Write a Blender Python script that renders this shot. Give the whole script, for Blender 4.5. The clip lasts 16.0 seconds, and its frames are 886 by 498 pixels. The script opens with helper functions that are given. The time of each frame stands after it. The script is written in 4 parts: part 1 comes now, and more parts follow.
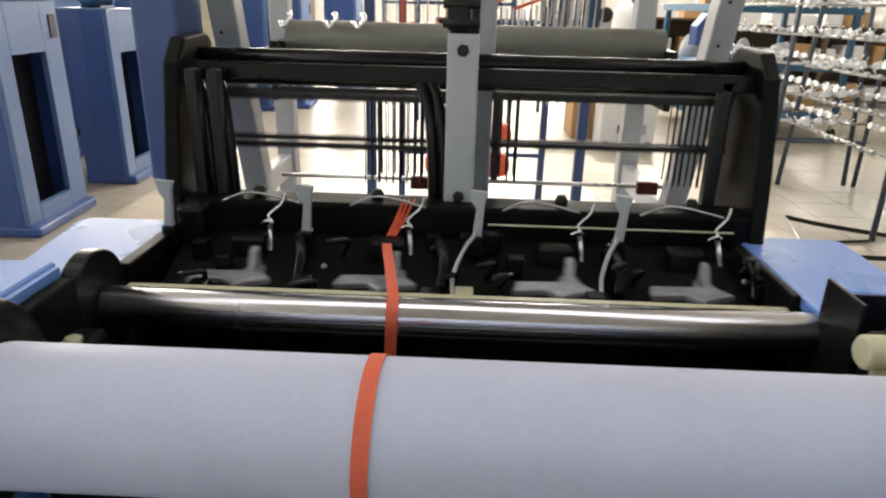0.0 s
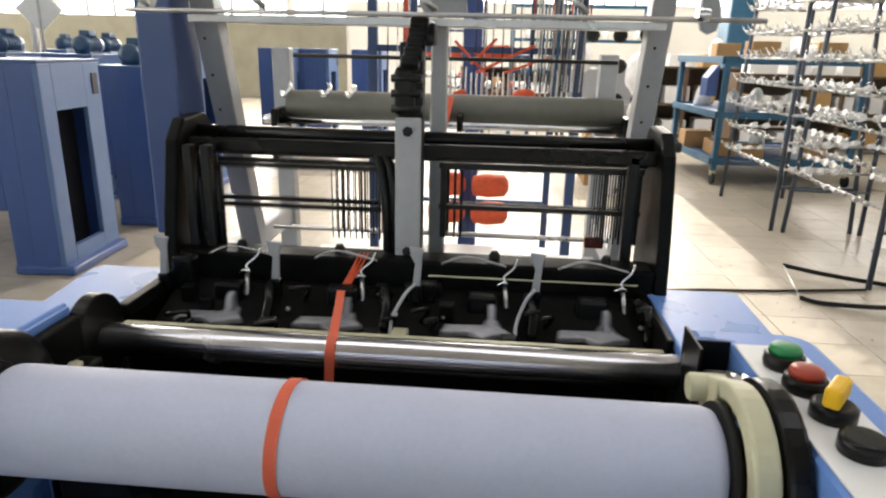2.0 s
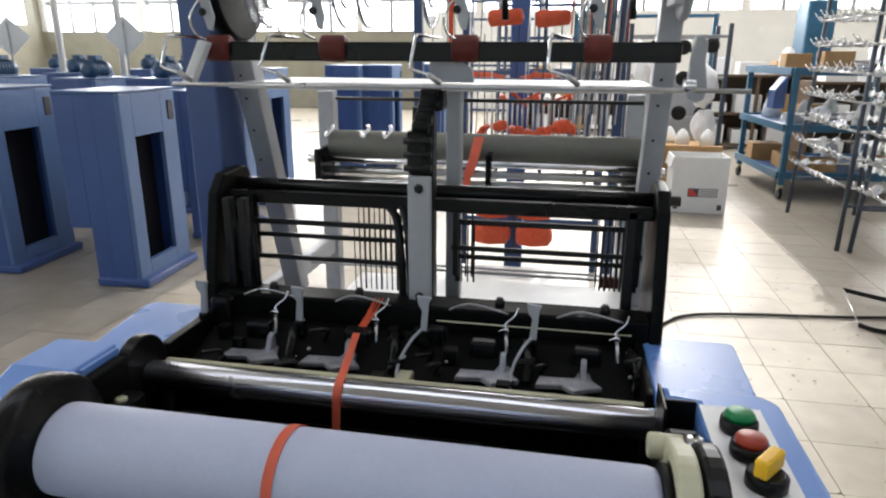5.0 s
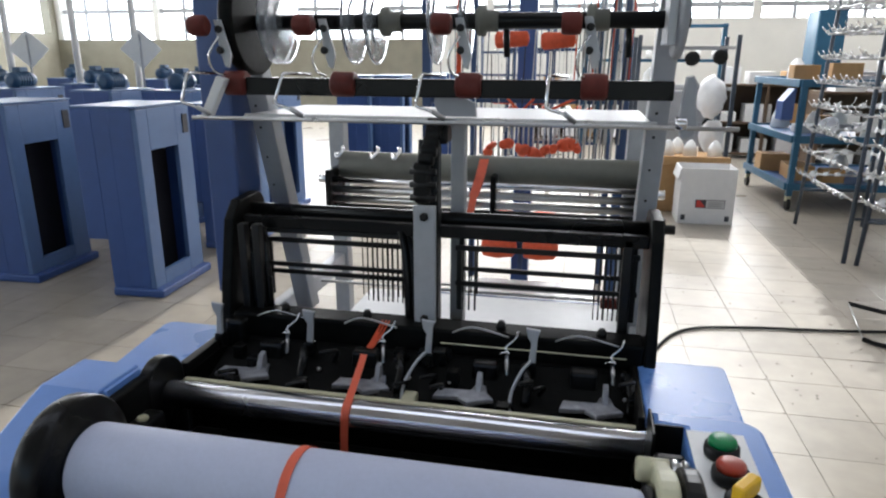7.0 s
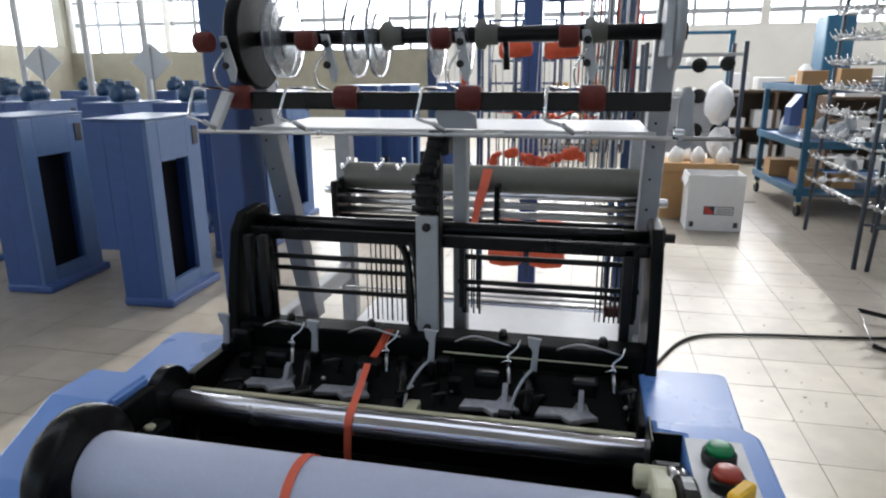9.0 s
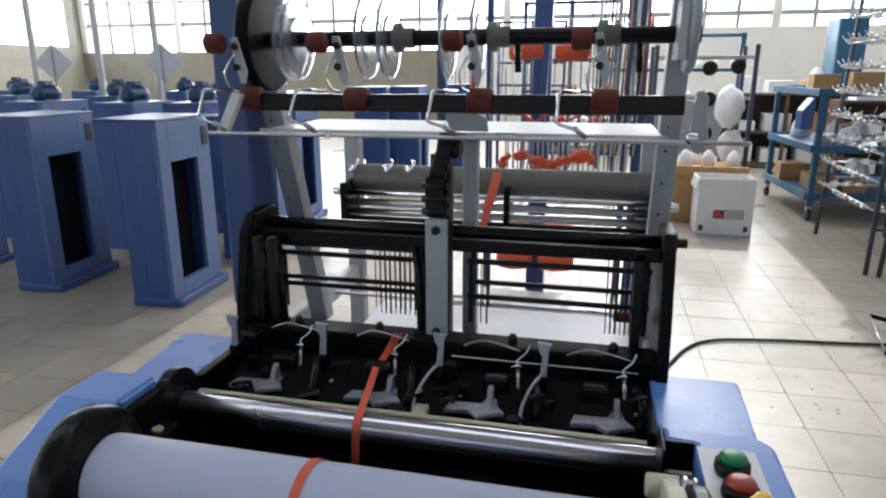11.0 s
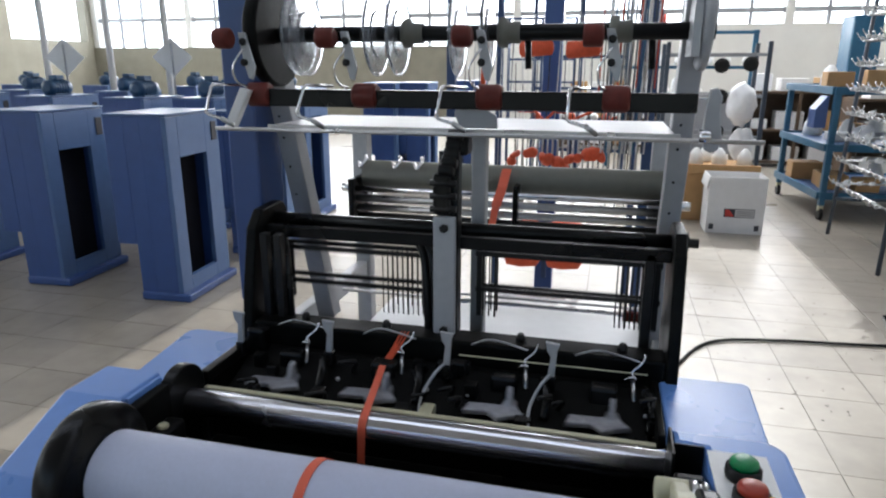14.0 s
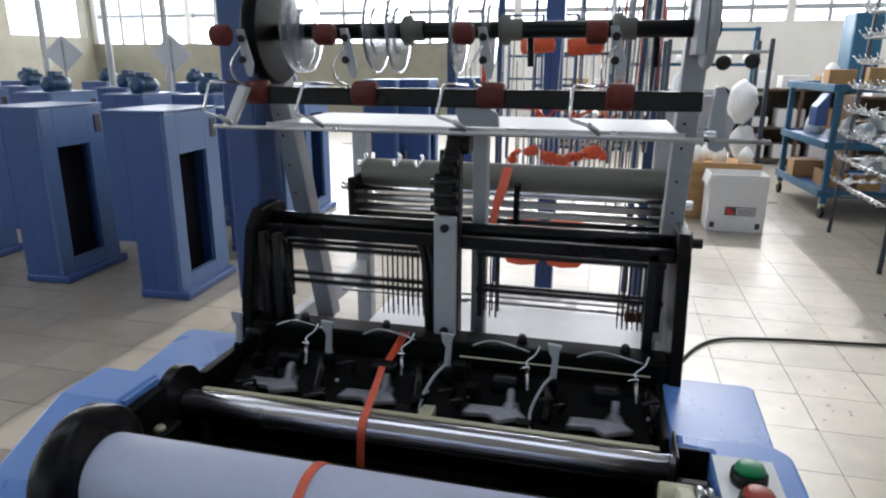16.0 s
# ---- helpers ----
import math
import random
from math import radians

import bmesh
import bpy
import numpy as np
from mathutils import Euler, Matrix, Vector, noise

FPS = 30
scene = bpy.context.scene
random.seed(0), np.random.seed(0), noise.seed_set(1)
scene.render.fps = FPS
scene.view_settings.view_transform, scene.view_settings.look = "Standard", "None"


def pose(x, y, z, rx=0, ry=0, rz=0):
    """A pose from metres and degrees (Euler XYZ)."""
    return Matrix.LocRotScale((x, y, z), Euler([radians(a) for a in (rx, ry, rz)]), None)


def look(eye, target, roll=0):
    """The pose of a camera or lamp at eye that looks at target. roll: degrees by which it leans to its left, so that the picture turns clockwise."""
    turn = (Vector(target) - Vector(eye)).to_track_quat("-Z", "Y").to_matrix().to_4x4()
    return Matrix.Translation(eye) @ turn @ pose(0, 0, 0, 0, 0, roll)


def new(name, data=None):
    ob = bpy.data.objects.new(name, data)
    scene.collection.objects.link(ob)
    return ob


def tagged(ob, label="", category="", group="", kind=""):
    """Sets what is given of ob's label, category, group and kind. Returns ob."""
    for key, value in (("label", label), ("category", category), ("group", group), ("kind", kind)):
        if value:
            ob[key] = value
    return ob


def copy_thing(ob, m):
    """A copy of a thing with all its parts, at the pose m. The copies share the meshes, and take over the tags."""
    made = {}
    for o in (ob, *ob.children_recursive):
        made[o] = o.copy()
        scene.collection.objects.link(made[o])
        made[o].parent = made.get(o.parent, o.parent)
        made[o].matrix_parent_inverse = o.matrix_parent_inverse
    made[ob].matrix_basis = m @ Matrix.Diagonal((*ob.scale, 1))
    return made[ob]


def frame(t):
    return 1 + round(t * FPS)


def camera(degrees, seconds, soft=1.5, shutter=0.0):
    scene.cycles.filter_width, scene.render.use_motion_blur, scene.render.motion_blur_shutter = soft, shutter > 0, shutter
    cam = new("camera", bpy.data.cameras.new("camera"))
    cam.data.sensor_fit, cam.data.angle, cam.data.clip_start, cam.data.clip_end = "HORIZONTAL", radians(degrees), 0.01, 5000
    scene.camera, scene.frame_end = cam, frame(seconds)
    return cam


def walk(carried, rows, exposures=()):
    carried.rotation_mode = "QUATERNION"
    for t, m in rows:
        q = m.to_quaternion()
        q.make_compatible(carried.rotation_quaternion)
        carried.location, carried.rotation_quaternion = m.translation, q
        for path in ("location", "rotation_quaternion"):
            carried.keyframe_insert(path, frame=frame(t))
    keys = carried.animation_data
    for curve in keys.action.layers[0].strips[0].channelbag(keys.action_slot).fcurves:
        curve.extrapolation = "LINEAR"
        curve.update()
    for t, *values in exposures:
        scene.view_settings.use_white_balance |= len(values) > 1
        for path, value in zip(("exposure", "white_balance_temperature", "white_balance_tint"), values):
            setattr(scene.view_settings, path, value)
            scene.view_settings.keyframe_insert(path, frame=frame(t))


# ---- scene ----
cam = camera(68.2, 16.0, soft=2.2, shutter=0.5)
PATH = [
    (0, (-0.071, 0.066, 1.074), (-0.125, 1.94, 0.377), 1.5),
    (0.5, (-0.073, 0.0, 1.095), (-0.088, 1.884, 0.426), 1.1),
    (1, (-0.068, -0.044, 1.11), (-0.063, 1.854, 0.479), 1.6),
    (1.5, (-0.008, -0.067, 1.129), (-0.07, 1.838, 0.523), 1.2),
    (2, (0.072, -0.082, 1.147), (-0.081, 1.826, 0.565), 1.3),
    (2.5, (0.109, -0.084, 1.167), (-0.123, 1.816, 0.585), 0.9),
    (3, (0.137, -0.086, 1.183), (-0.146, 1.806, 0.599), 0.8),
    (3.5, (0.158, -0.102, 1.199), (-0.151, 1.786, 0.615), 0.4),
    (4, (0.171, -0.116, 1.214), (-0.163, 1.771, 0.642), 0.2),
    (6.5, (0.1973, -0.1644, 1.2973), (-0.1807, 1.7136, 0.7263), 0.3),
    (7, (0.2041, -0.1766, 1.3041), (-0.1869, 1.7024, 0.7481), 0.2),
    (7.5, (0.2109, -0.1821, 1.3096), (-0.1921, 1.6989, 0.7686), 0.1),
    (8, (0.2164, -0.1821, 1.3136), (-0.1876, 1.7019, 0.7826), 0.1),
    (8.5, (0.2164, -0.1889, 1.315), (-0.1956, 1.6941, 0.787), 0),
    (9, (0.2218, -0.1875, 1.3123), (-0.2002, 1.6925, 0.7793), -0.4),
    (11.5, (0.215, -0.1794, 1.315), (-0.234, 1.6956, 0.787), 0),
    (12, (0.2164, -0.1794, 1.3164), (-0.2356, 1.6936, 0.7884), 0.1),
    (12.5, (0.215, -0.178, 1.315), (-0.239, 1.695, 0.785), 0.1),
    (13, (0.2136, -0.1753, 1.3164), (-0.2434, 1.6957, 0.7844), 0),
    (13.5, (0.2136, -0.1726, 1.315), (-0.2504, 1.6964, 0.78), 0),
    (14, (0.2136, -0.1685, 1.3136), (-0.2544, 1.6985, 0.7746), 0.1),
    (14.5, (0.2123, -0.1617, 1.3123), (-0.2597, 1.7023, 0.7683), 0.1),
    (15, (0.2096, -0.1535, 1.3123), (-0.2624, 1.7105, 0.7653), 0.1),
    (15.5, (0.2096, -0.1522, 1.3123), (-0.2584, 1.7118, 0.7653), 0.2),
    (16, (0.2082, -0.1535, 1.315), (-0.2588, 1.7115, 0.767), 0.2),
]
walk(cam, [(t, look(eye, target, roll)) for t, eye, target, roll in PATH], exposures=[(0, 0.86, 7200, 10), (4, 0.62, 6700, 10), (6.5, 0.29, 6150, 10), (16, 0.14, 6000, 10)])

# ---- light ----
world = bpy.data.worlds.new("world")
scene.world = world
world.use_nodes = True
wn = world.node_tree.nodes
sky = wn.new("ShaderNodeTexSky")
sky.sky_type = "NISHITA"
sky.sun_disc = False
sky.sun_elevation, sky.sun_rotation = radians(42), radians(12)
world.node_tree.links.new(sky.outputs[0], wn["Background"].inputs[0])
wn["Background"].inputs[1].default_value = 0.15


def sun_lamp():
    d = bpy.data.lights.new("sun", "SUN")
    d.energy, d.angle, d.color = 2.2, radians(0.5), (1, 0.95, 0.86)
    ob = new("sun", d)
    ob.matrix_world = look((2.2, 10, 9.2), (0, 0, 0))


def area_lamp(x, y, z, target, w, h, power, color=(1, 0.97, 0.93)):
    d = bpy.data.lights.new("window_light", "AREA")
    d.shape, d.size, d.size_y, d.energy, d.color = "RECTANGLE", w, h, power, color
    ob = new("window_light", d)
    ob.matrix_world = look((x, y, z), target)


sun_lamp()
ROOM_W, ROOM_E, ROOM_S, ROOM_N, ROOM_H = -13.0, 9.0, -6.0, 15.0, 4.2


# ---- materials ----
def mat(name, color, rough=0.5, metal=0.0, vary=0.12, scale=30.0, bump=0.02, coat=0.0, trans=0.0, emit=0.0, alpha=1.0, big=None, spec=0.5):
    m = bpy.data.materials.new(name)
    m.use_nodes = True
    nt = m.node_tree
    b = nt.nodes["Principled BSDF"]
    tc = nt.nodes.new("ShaderNodeTexCoord")
    n1 = nt.nodes.new("ShaderNodeTexNoise")
    n1.inputs["Scale"].default_value, n1.inputs["Detail"].default_value = scale, 6
    n2 = nt.nodes.new("ShaderNodeTexNoise")
    n2.inputs["Scale"].default_value, n2.inputs["Detail"].default_value = big or scale / 9, 3
    mix = nt.nodes.new("ShaderNodeMath")
    mix.operation = "ADD"
    for n, s in ((n1, 0), (n2, 1)):
        nt.links.new(tc.outputs["Object"], n.inputs["Vector"])
        nt.links.new(n.outputs["Fac"], mix.inputs[s])
    ramp = nt.nodes.new("ShaderNodeMapRange")
    ramp.inputs[1].default_value, ramp.inputs[2].default_value = 0.6, 1.4
    ramp.inputs[3].default_value, ramp.inputs[4].default_value = 1 - vary, 1 + vary
    nt.links.new(mix.outputs[0], ramp.inputs[0])
    mul = nt.nodes.new("ShaderNodeVectorMath")
    mul.operation = "SCALE"
    mul.inputs[0].default_value = color
    nt.links.new(ramp.outputs[0], mul.inputs["Scale"])
    nt.links.new(mul.outputs[0], b.inputs["Base Color"])
    rr = nt.nodes.new("ShaderNodeMapRange")
    rr.inputs[1].default_value, rr.inputs[2].default_value = 0.3, 0.7
    rr.inputs[3].default_value, rr.inputs[4].default_value = max(0.02, rough * 0.8), min(1, rough * 1.25)
    nt.links.new(n2.outputs["Fac"], rr.inputs[0])
    nt.links.new(rr.outputs[0], b.inputs["Roughness"])
    b.inputs["Metallic"].default_value = metal
    b.inputs["Specular IOR Level"].default_value = spec
    b.inputs["Coat Weight"].default_value = coat
    b.inputs["Transmission Weight"].default_value = trans
    b.inputs["Alpha"].default_value = alpha
    if emit:
        b.inputs["Emission Color"].default_value = (*color, 1)
        b.inputs["Emission Strength"].default_value = emit
    if bump:
        bp = nt.nodes.new("ShaderNodeBump")
        bp.inputs["Strength"].default_value, bp.inputs["Distance"].default_value = bump * 5, 0.002
        nt.links.new(n1.outputs["Fac"], bp.inputs["Height"])
        nt.links.new(bp.outputs[0], b.inputs["Normal"])
    return m


LIGHT_BLUE = mat("light_blue_paint", (0.135, 0.275, 0.64), 0.30, vary=0.04, scale=60, bump=0.004)
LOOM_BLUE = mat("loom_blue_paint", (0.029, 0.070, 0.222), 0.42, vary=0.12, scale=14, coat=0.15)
# loom blue with light painted in, for stand fronts and tops; also cart shelves
LOOM_PALE = mat("pale_blue_and_lit_loom", (0.07, 0.13, 0.27), 0.42, vary=0.10, scale=14)
DEEP_BLUE = mat("deep_blue_paint", (0.026, 0.055, 0.135), 0.5, vary=0.15, scale=9)
CART_BLUE = mat("cart_blue_paint", (0.016, 0.092, 0.17), 0.45, vary=0.15, scale=20)
TEAL = mat("motor_teal_paint", (0.015, 0.055, 0.12), 0.4, vary=0.15, scale=30)
BLACK = mat("black_enamel", (0.006, 0.006, 0.006), 0.28, vary=0.25, scale=40, spec=0.22)
BLACK_STEEL = mat("blackened_steel", (0.011, 0.0105, 0.010), 0.38, 0.0, vary=0.35, scale=70, spec=0.3)
BED_BLACK = mat("oily_black_steel", (0.005, 0.005, 0.0045), 0.42, vary=0.5, scale=60, spec=0.08)
ROLLER_GREY = mat("olive_grey_rubber", (0.15, 0.15, 0.125), 0.55, vary=0.12, scale=50)
SHUTTLE = mat("worn_pale_alloy", (0.33, 0.335, 0.36), 0.4, 0.3, vary=0.45, scale=70)
SLATE = mat("slate_blue_enamel", (0.045, 0.06, 0.085), 0.45, vary=0.15, scale=30)
# near black: painted shade in the stand openings, and the switch plates
SHADE_PLATE_DARK = mat("shade_and_plate_dark", (0.012, 0.012, 0.02), 0.7, vary=0.3, scale=12)
STEEL = mat("polished_steel", (0.62, 0.62, 0.64), 0.09, 1.0, vary=0.08, scale=120, bump=0.003)
BRUSHED = mat("brushed_steel", (0.50, 0.50, 0.50), 0.32, 1.0, vary=0.12, scale=90)
CHROME = mat("chrome_wire", (0.75, 0.75, 0.76), 0.12, 1.0, vary=0.05, scale=80, bump=0)
ALU = mat("grey_aluminium", (0.42, 0.43, 0.445), 0.45, 0.25, vary=0.08, scale=50)
GREY_PAINT = mat("grey_paint", (0.36, 0.37, 0.39), 0.5, vary=0.08, scale=40)
WHITE_FELT = mat("white_felt", (0.54, 0.57, 0.71), 0.62, vary=0.05, scale=160, bump=0.03)
WHITE = mat("white_paint", (0.78, 0.78, 0.77), 0.45, vary=0.05, scale=30)
CREAM = mat("cream_casting", (0.52, 0.50, 0.34), 0.42, vary=0.12, scale=45)
RIBBON = mat("orange_ribbon_weave", (0.74, 0.135, 0.07), 0.6, vary=0.12, scale=500, bump=0.05)
ORANGE = mat("orange_yarn", (0.60, 0.085, 0.03), 0.7, vary=0.25, scale=60, bump=0.05)
RED_KNOB = mat("brick_red_bakelite", (0.12, 0.024, 0.018), 0.5, vary=0.3, scale=60, spec=0.25)
GREEN_P = mat("green_plastic", (0.0, 0.20, 0.055), 0.35, vary=0.08, scale=50)
RED_P = mat("red_plastic", (0.34, 0.035, 0.015), 0.35, vary=0.08, scale=50)
YELLOW_P = mat("yellow_plastic", (0.80, 0.46, 0.01), 0.4, vary=0.08, scale=50)
CLEAR = mat("clear_plastic", (0.30, 0.32, 0.35), 0.06, vary=0.05, scale=50, alpha=0.26, bump=0, spec=1.0)
CLEAR_RIM = mat("clear_plastic_rim", (0.90, 0.92, 0.93), 0.05, vary=0.03, scale=50, trans=1.0, bump=0)
CARTON_W = mat("white_carton", (0.72, 0.71, 0.70), 0.8, vary=0.06, scale=18)
CARTON_B = mat("brown_carton", (0.42, 0.25, 0.11), 0.8, vary=0.12, scale=15)
RUBBER = mat("black_rubber", (0.012, 0.012, 0.012), 0.55, vary=0.3, scale=40, spec=0.2)
YARN_W = mat("white_yarn", (0.80, 0.80, 0.78), 0.8, vary=0.08, scale=90, bump=0.05)
WALL_W = mat("pale_plaster", (0.74, 0.73, 0.70), 0.8, vary=0.06, scale=3)
WALL_O = mat("olive_plaster", (0.25, 0.235, 0.185), 0.7, vary=0.2, scale=3)
CEIL = mat("ceiling_board", (0.62, 0.62, 0.60), 0.9, vary=0.06, scale=2)
BAG = mat("white_plastic_bag", (0.85, 0.85, 0.86), 0.35, vary=0.05, scale=25, bump=0.1)
SKYGLOW = mat("bright_sky", (0.95, 0.98, 1.0), 0.9, emit=3.4, bump=0, vary=0.03, scale=0.5)
def turned(m):
    """Fine turning marks round a roller: the shine is drawn out along its axis."""
    nt = m.node_tree
    b = nt.nodes["Principled BSDF"]
    tg = nt.nodes.new("ShaderNodeTangent")
    tg.direction_type, tg.axis = "RADIAL", "X"
    b.inputs["Anisotropic"].default_value, b.inputs["Anisotropic Rotation"].default_value = 0.95, 0.25
    nt.links.new(tg.outputs[0], b.inputs["Tangent"])
    return m


def tile_floor(name, color):
    """Worn tiles: grain and stains in the hall's own space, each tile a little lighter or darker."""
    m = mat(name, color, 0.33, vary=0.2, scale=9, bump=0.004, big=0.9)
    nt = m.node_tree
    geo = nt.nodes.new("ShaderNodeNewGeometry")
    info = nt.nodes.new("ShaderNodeObjectInfo")
    for n in list(nt.nodes):
        if n.bl_idname == "ShaderNodeTexNoise":
            nt.links.new(geo.outputs["Position"], n.inputs["Vector"])
    scale = next(n for n in nt.nodes if n.bl_idname == "ShaderNodeVectorMath")
    old = scale.inputs["Scale"].links[0].from_socket
    add = nt.nodes.new("ShaderNodeMath")
    add.operation = "MULTIPLY_ADD"
    add.inputs[1].default_value, add.inputs[2].default_value = 0.14, -0.07
    nt.links.new(info.outputs["Random"], add.inputs[0])
    both = nt.nodes.new("ShaderNodeMath")
    nt.links.new(old, both.inputs[0])
    nt.links.new(add.outputs[0], both.inputs[1])
    nt.links.new(both.outputs[0], scale.inputs["Scale"])
    return m


STEEL_ROLL = turned(mat("turned_steel", (0.66, 0.66, 0.70), 0.22, 1.0, vary=0.06, scale=120, bump=0))
TILE = tile_floor("worn_terrazzo_tile", (0.305, 0.272, 0.222))
JOINT = mat("floor_joint", (0.13, 0.115, 0.095), 0.7, vary=0.2, scale=20)
PRINT_R = mat("red_print", (0.55, 0.05, 0.04), 0.7)
PRINT_K = mat("dark_print", (0.05, 0.05, 0.06), 0.7)
BROWN = mat("dark_brown_board", (0.10, 0.065, 0.04), 0.7, vary=0.2, scale=10)


# ---- mesh helpers ----
def part(name, bm, material, parent=None, label=""):
    me = bpy.data.meshes.new(name)
    bmesh.ops.recalc_face_normals(bm, faces=bm.faces)
    bm.to_mesh(me)
    bm.free()
    me.materials.append(material)
    ob = new(name, me)
    if parent is not None:
        ob.parent = parent
    if label:
        tagged(ob, label)
    return ob


def thing(name, label, category, group="", kind="", at=None):
    ob = new(name)
    ob.empty_display_size = 0.05
    if at is not None:
        ob.matrix_basis = at
    return tagged(ob, label, category, group, kind)


def box(bm, x0, x1, y0, y1, z0, z1, bev=0.0, seg=2):
    g = bmesh.ops.create_cube(bm, size=1.0, matrix=Matrix.Translation(((x0 + x1) / 2, (y0 + y1) / 2, (z0 + z1) / 2)) @ Matrix.Diagonal((abs(x1 - x0), abs(y1 - y0), abs(z1 - z0), 1)))
    if bev:
        es = {e for v in g["verts"] for e in v.link_edges}
        bmesh.ops.bevel(bm, geom=list(es), offset=bev, segments=seg, affect="EDGES", profile=0.5)
    return bm


def cyl(bm, p, q, r, seg=18, r2=None, caps=True):
    p, q = Vector(p), Vector(q)
    d = q - p
    u = d.normalized().orthogonal().normalized()
    v = d.normalized().cross(u)
    r2 = r if r2 is None else r2
    a, b = [], []
    for i in range(seg):
        w = 2 * math.pi * i / seg
        o = u * math.cos(w) + v * math.sin(w)
        a.append(bm.verts.new(p + o * r))
        b.append(bm.verts.new(q + o * r2))
    for i in range(seg):
        f = bm.faces.new((a[i], a[(i + 1) % seg], b[(i + 1) % seg], b[i]))
        f.smooth = True
    if caps:
        bm.faces.new(a[::-1])
        bm.faces.new(b)
    return bm


def lathe(bm, p, axis, prof, seg=28):
    """Rings at (distance along axis, radius)."""
    p, axis = Vector(p), Vector(axis).normalized()
    u = axis.orthogonal().normalized()
    v = axis.cross(u)
    rings = []
    for d, r in prof:
        rings.append([bm.verts.new(p + axis * d + (u * math.cos(2 * math.pi * i / seg) + v * math.sin(2 * math.pi * i / seg)) * max(r, 1e-5)) for i in range(seg)])
    for a, b in zip(rings, rings[1:]):
        for i in range(seg):
            bm.faces.new((a[i], a[(i + 1) % seg], b[(i + 1) % seg], b[i])).smooth = True
    bm.faces.new(rings[0][::-1])
    bm.faces.new(rings[-1])
    return bm


def tube(bm, pts, r, seg=8):
    pts = [Vector(p) for p in pts]
    rings = []
    n = None
    for i, p in enumerate(pts):
        d = (pts[min(i + 1, len(pts) - 1)] - pts[max(i - 1, 0)]).normalized()
        n = d.orthogonal().normalized() if n is None else (n - d * n.dot(d)).normalized()
        b = d.cross(n)
        rings.append([bm.verts.new(p + (n * math.cos(2 * math.pi * k / seg) + b * math.sin(2 * math.pi * k / seg)) * r) for k in range(seg)])
    for a, b in zip(rings, rings[1:]):
        for k in range(seg):
            bm.faces.new((a[k], a[(k + 1) % seg], b[(k + 1) % seg], b[k])).smooth = True
    bm.faces.new(rings[0][::-1])
    bm.faces.new(rings[-1])
    return bm


def smooth_path(pts, n=6):
    pts = [Vector(p) for p in pts]
    out = []
    for i in range(len(pts) - 1):
        a, b, c, d = pts[max(i - 1, 0)], pts[i], pts[i + 1], pts[min(i + 2, len(pts) - 1)]
        for k in range(n):
            t = k / n
            out.append(0.5 * ((2 * b) + (c - a) * t + (2 * a - 5 * b + 4 * c - d) * t * t + (3 * b - a - 3 * c + d) * t ** 3))
    out.append(pts[-1])
    return out


def prism(bm, poly, plane, lo, hi, bev=0.0):
    """A polygon in the plane 'xy', 'yz' or 'xz', pushed from lo to hi along the third axis."""
    def at(a, b, c):
        return {"xy": (a, b, c), "yz": (c, a, b), "xz": (a, c, b)}[plane]
    lo_v = [bm.verts.new(at(a, b, lo)) for a, b in poly]
    hi_v = [bm.verts.new(at(a, b, hi)) for a, b in poly]
    n = len(poly)
    fs = [bm.faces.new(lo_v[::-1]), bm.faces.new(hi_v)]
    for i in range(n):
        fs.append(bm.faces.new((lo_v[i], lo_v[(i + 1) % n], hi_v[(i + 1) % n], hi_v[i])))
    bmesh.ops.recalc_face_normals(bm, faces=fs)
    if bev:
        es = {e for f in fs[:2] for e in f.edges}
        bmesh.ops.bevel(bm, geom=list(es), offset=bev, segments=2, affect="EDGES", profile=0.5)
    return bm


def arc(cx, cy, r, a0, a1, n=8):
    return [(cx + r * math.cos(radians(a0 + (a1 - a0) * i / n)), cy + r * math.sin(radians(a0 + (a1 - a0) * i / n))) for i in range(n + 1)]


def nb():
    return bmesh.new()


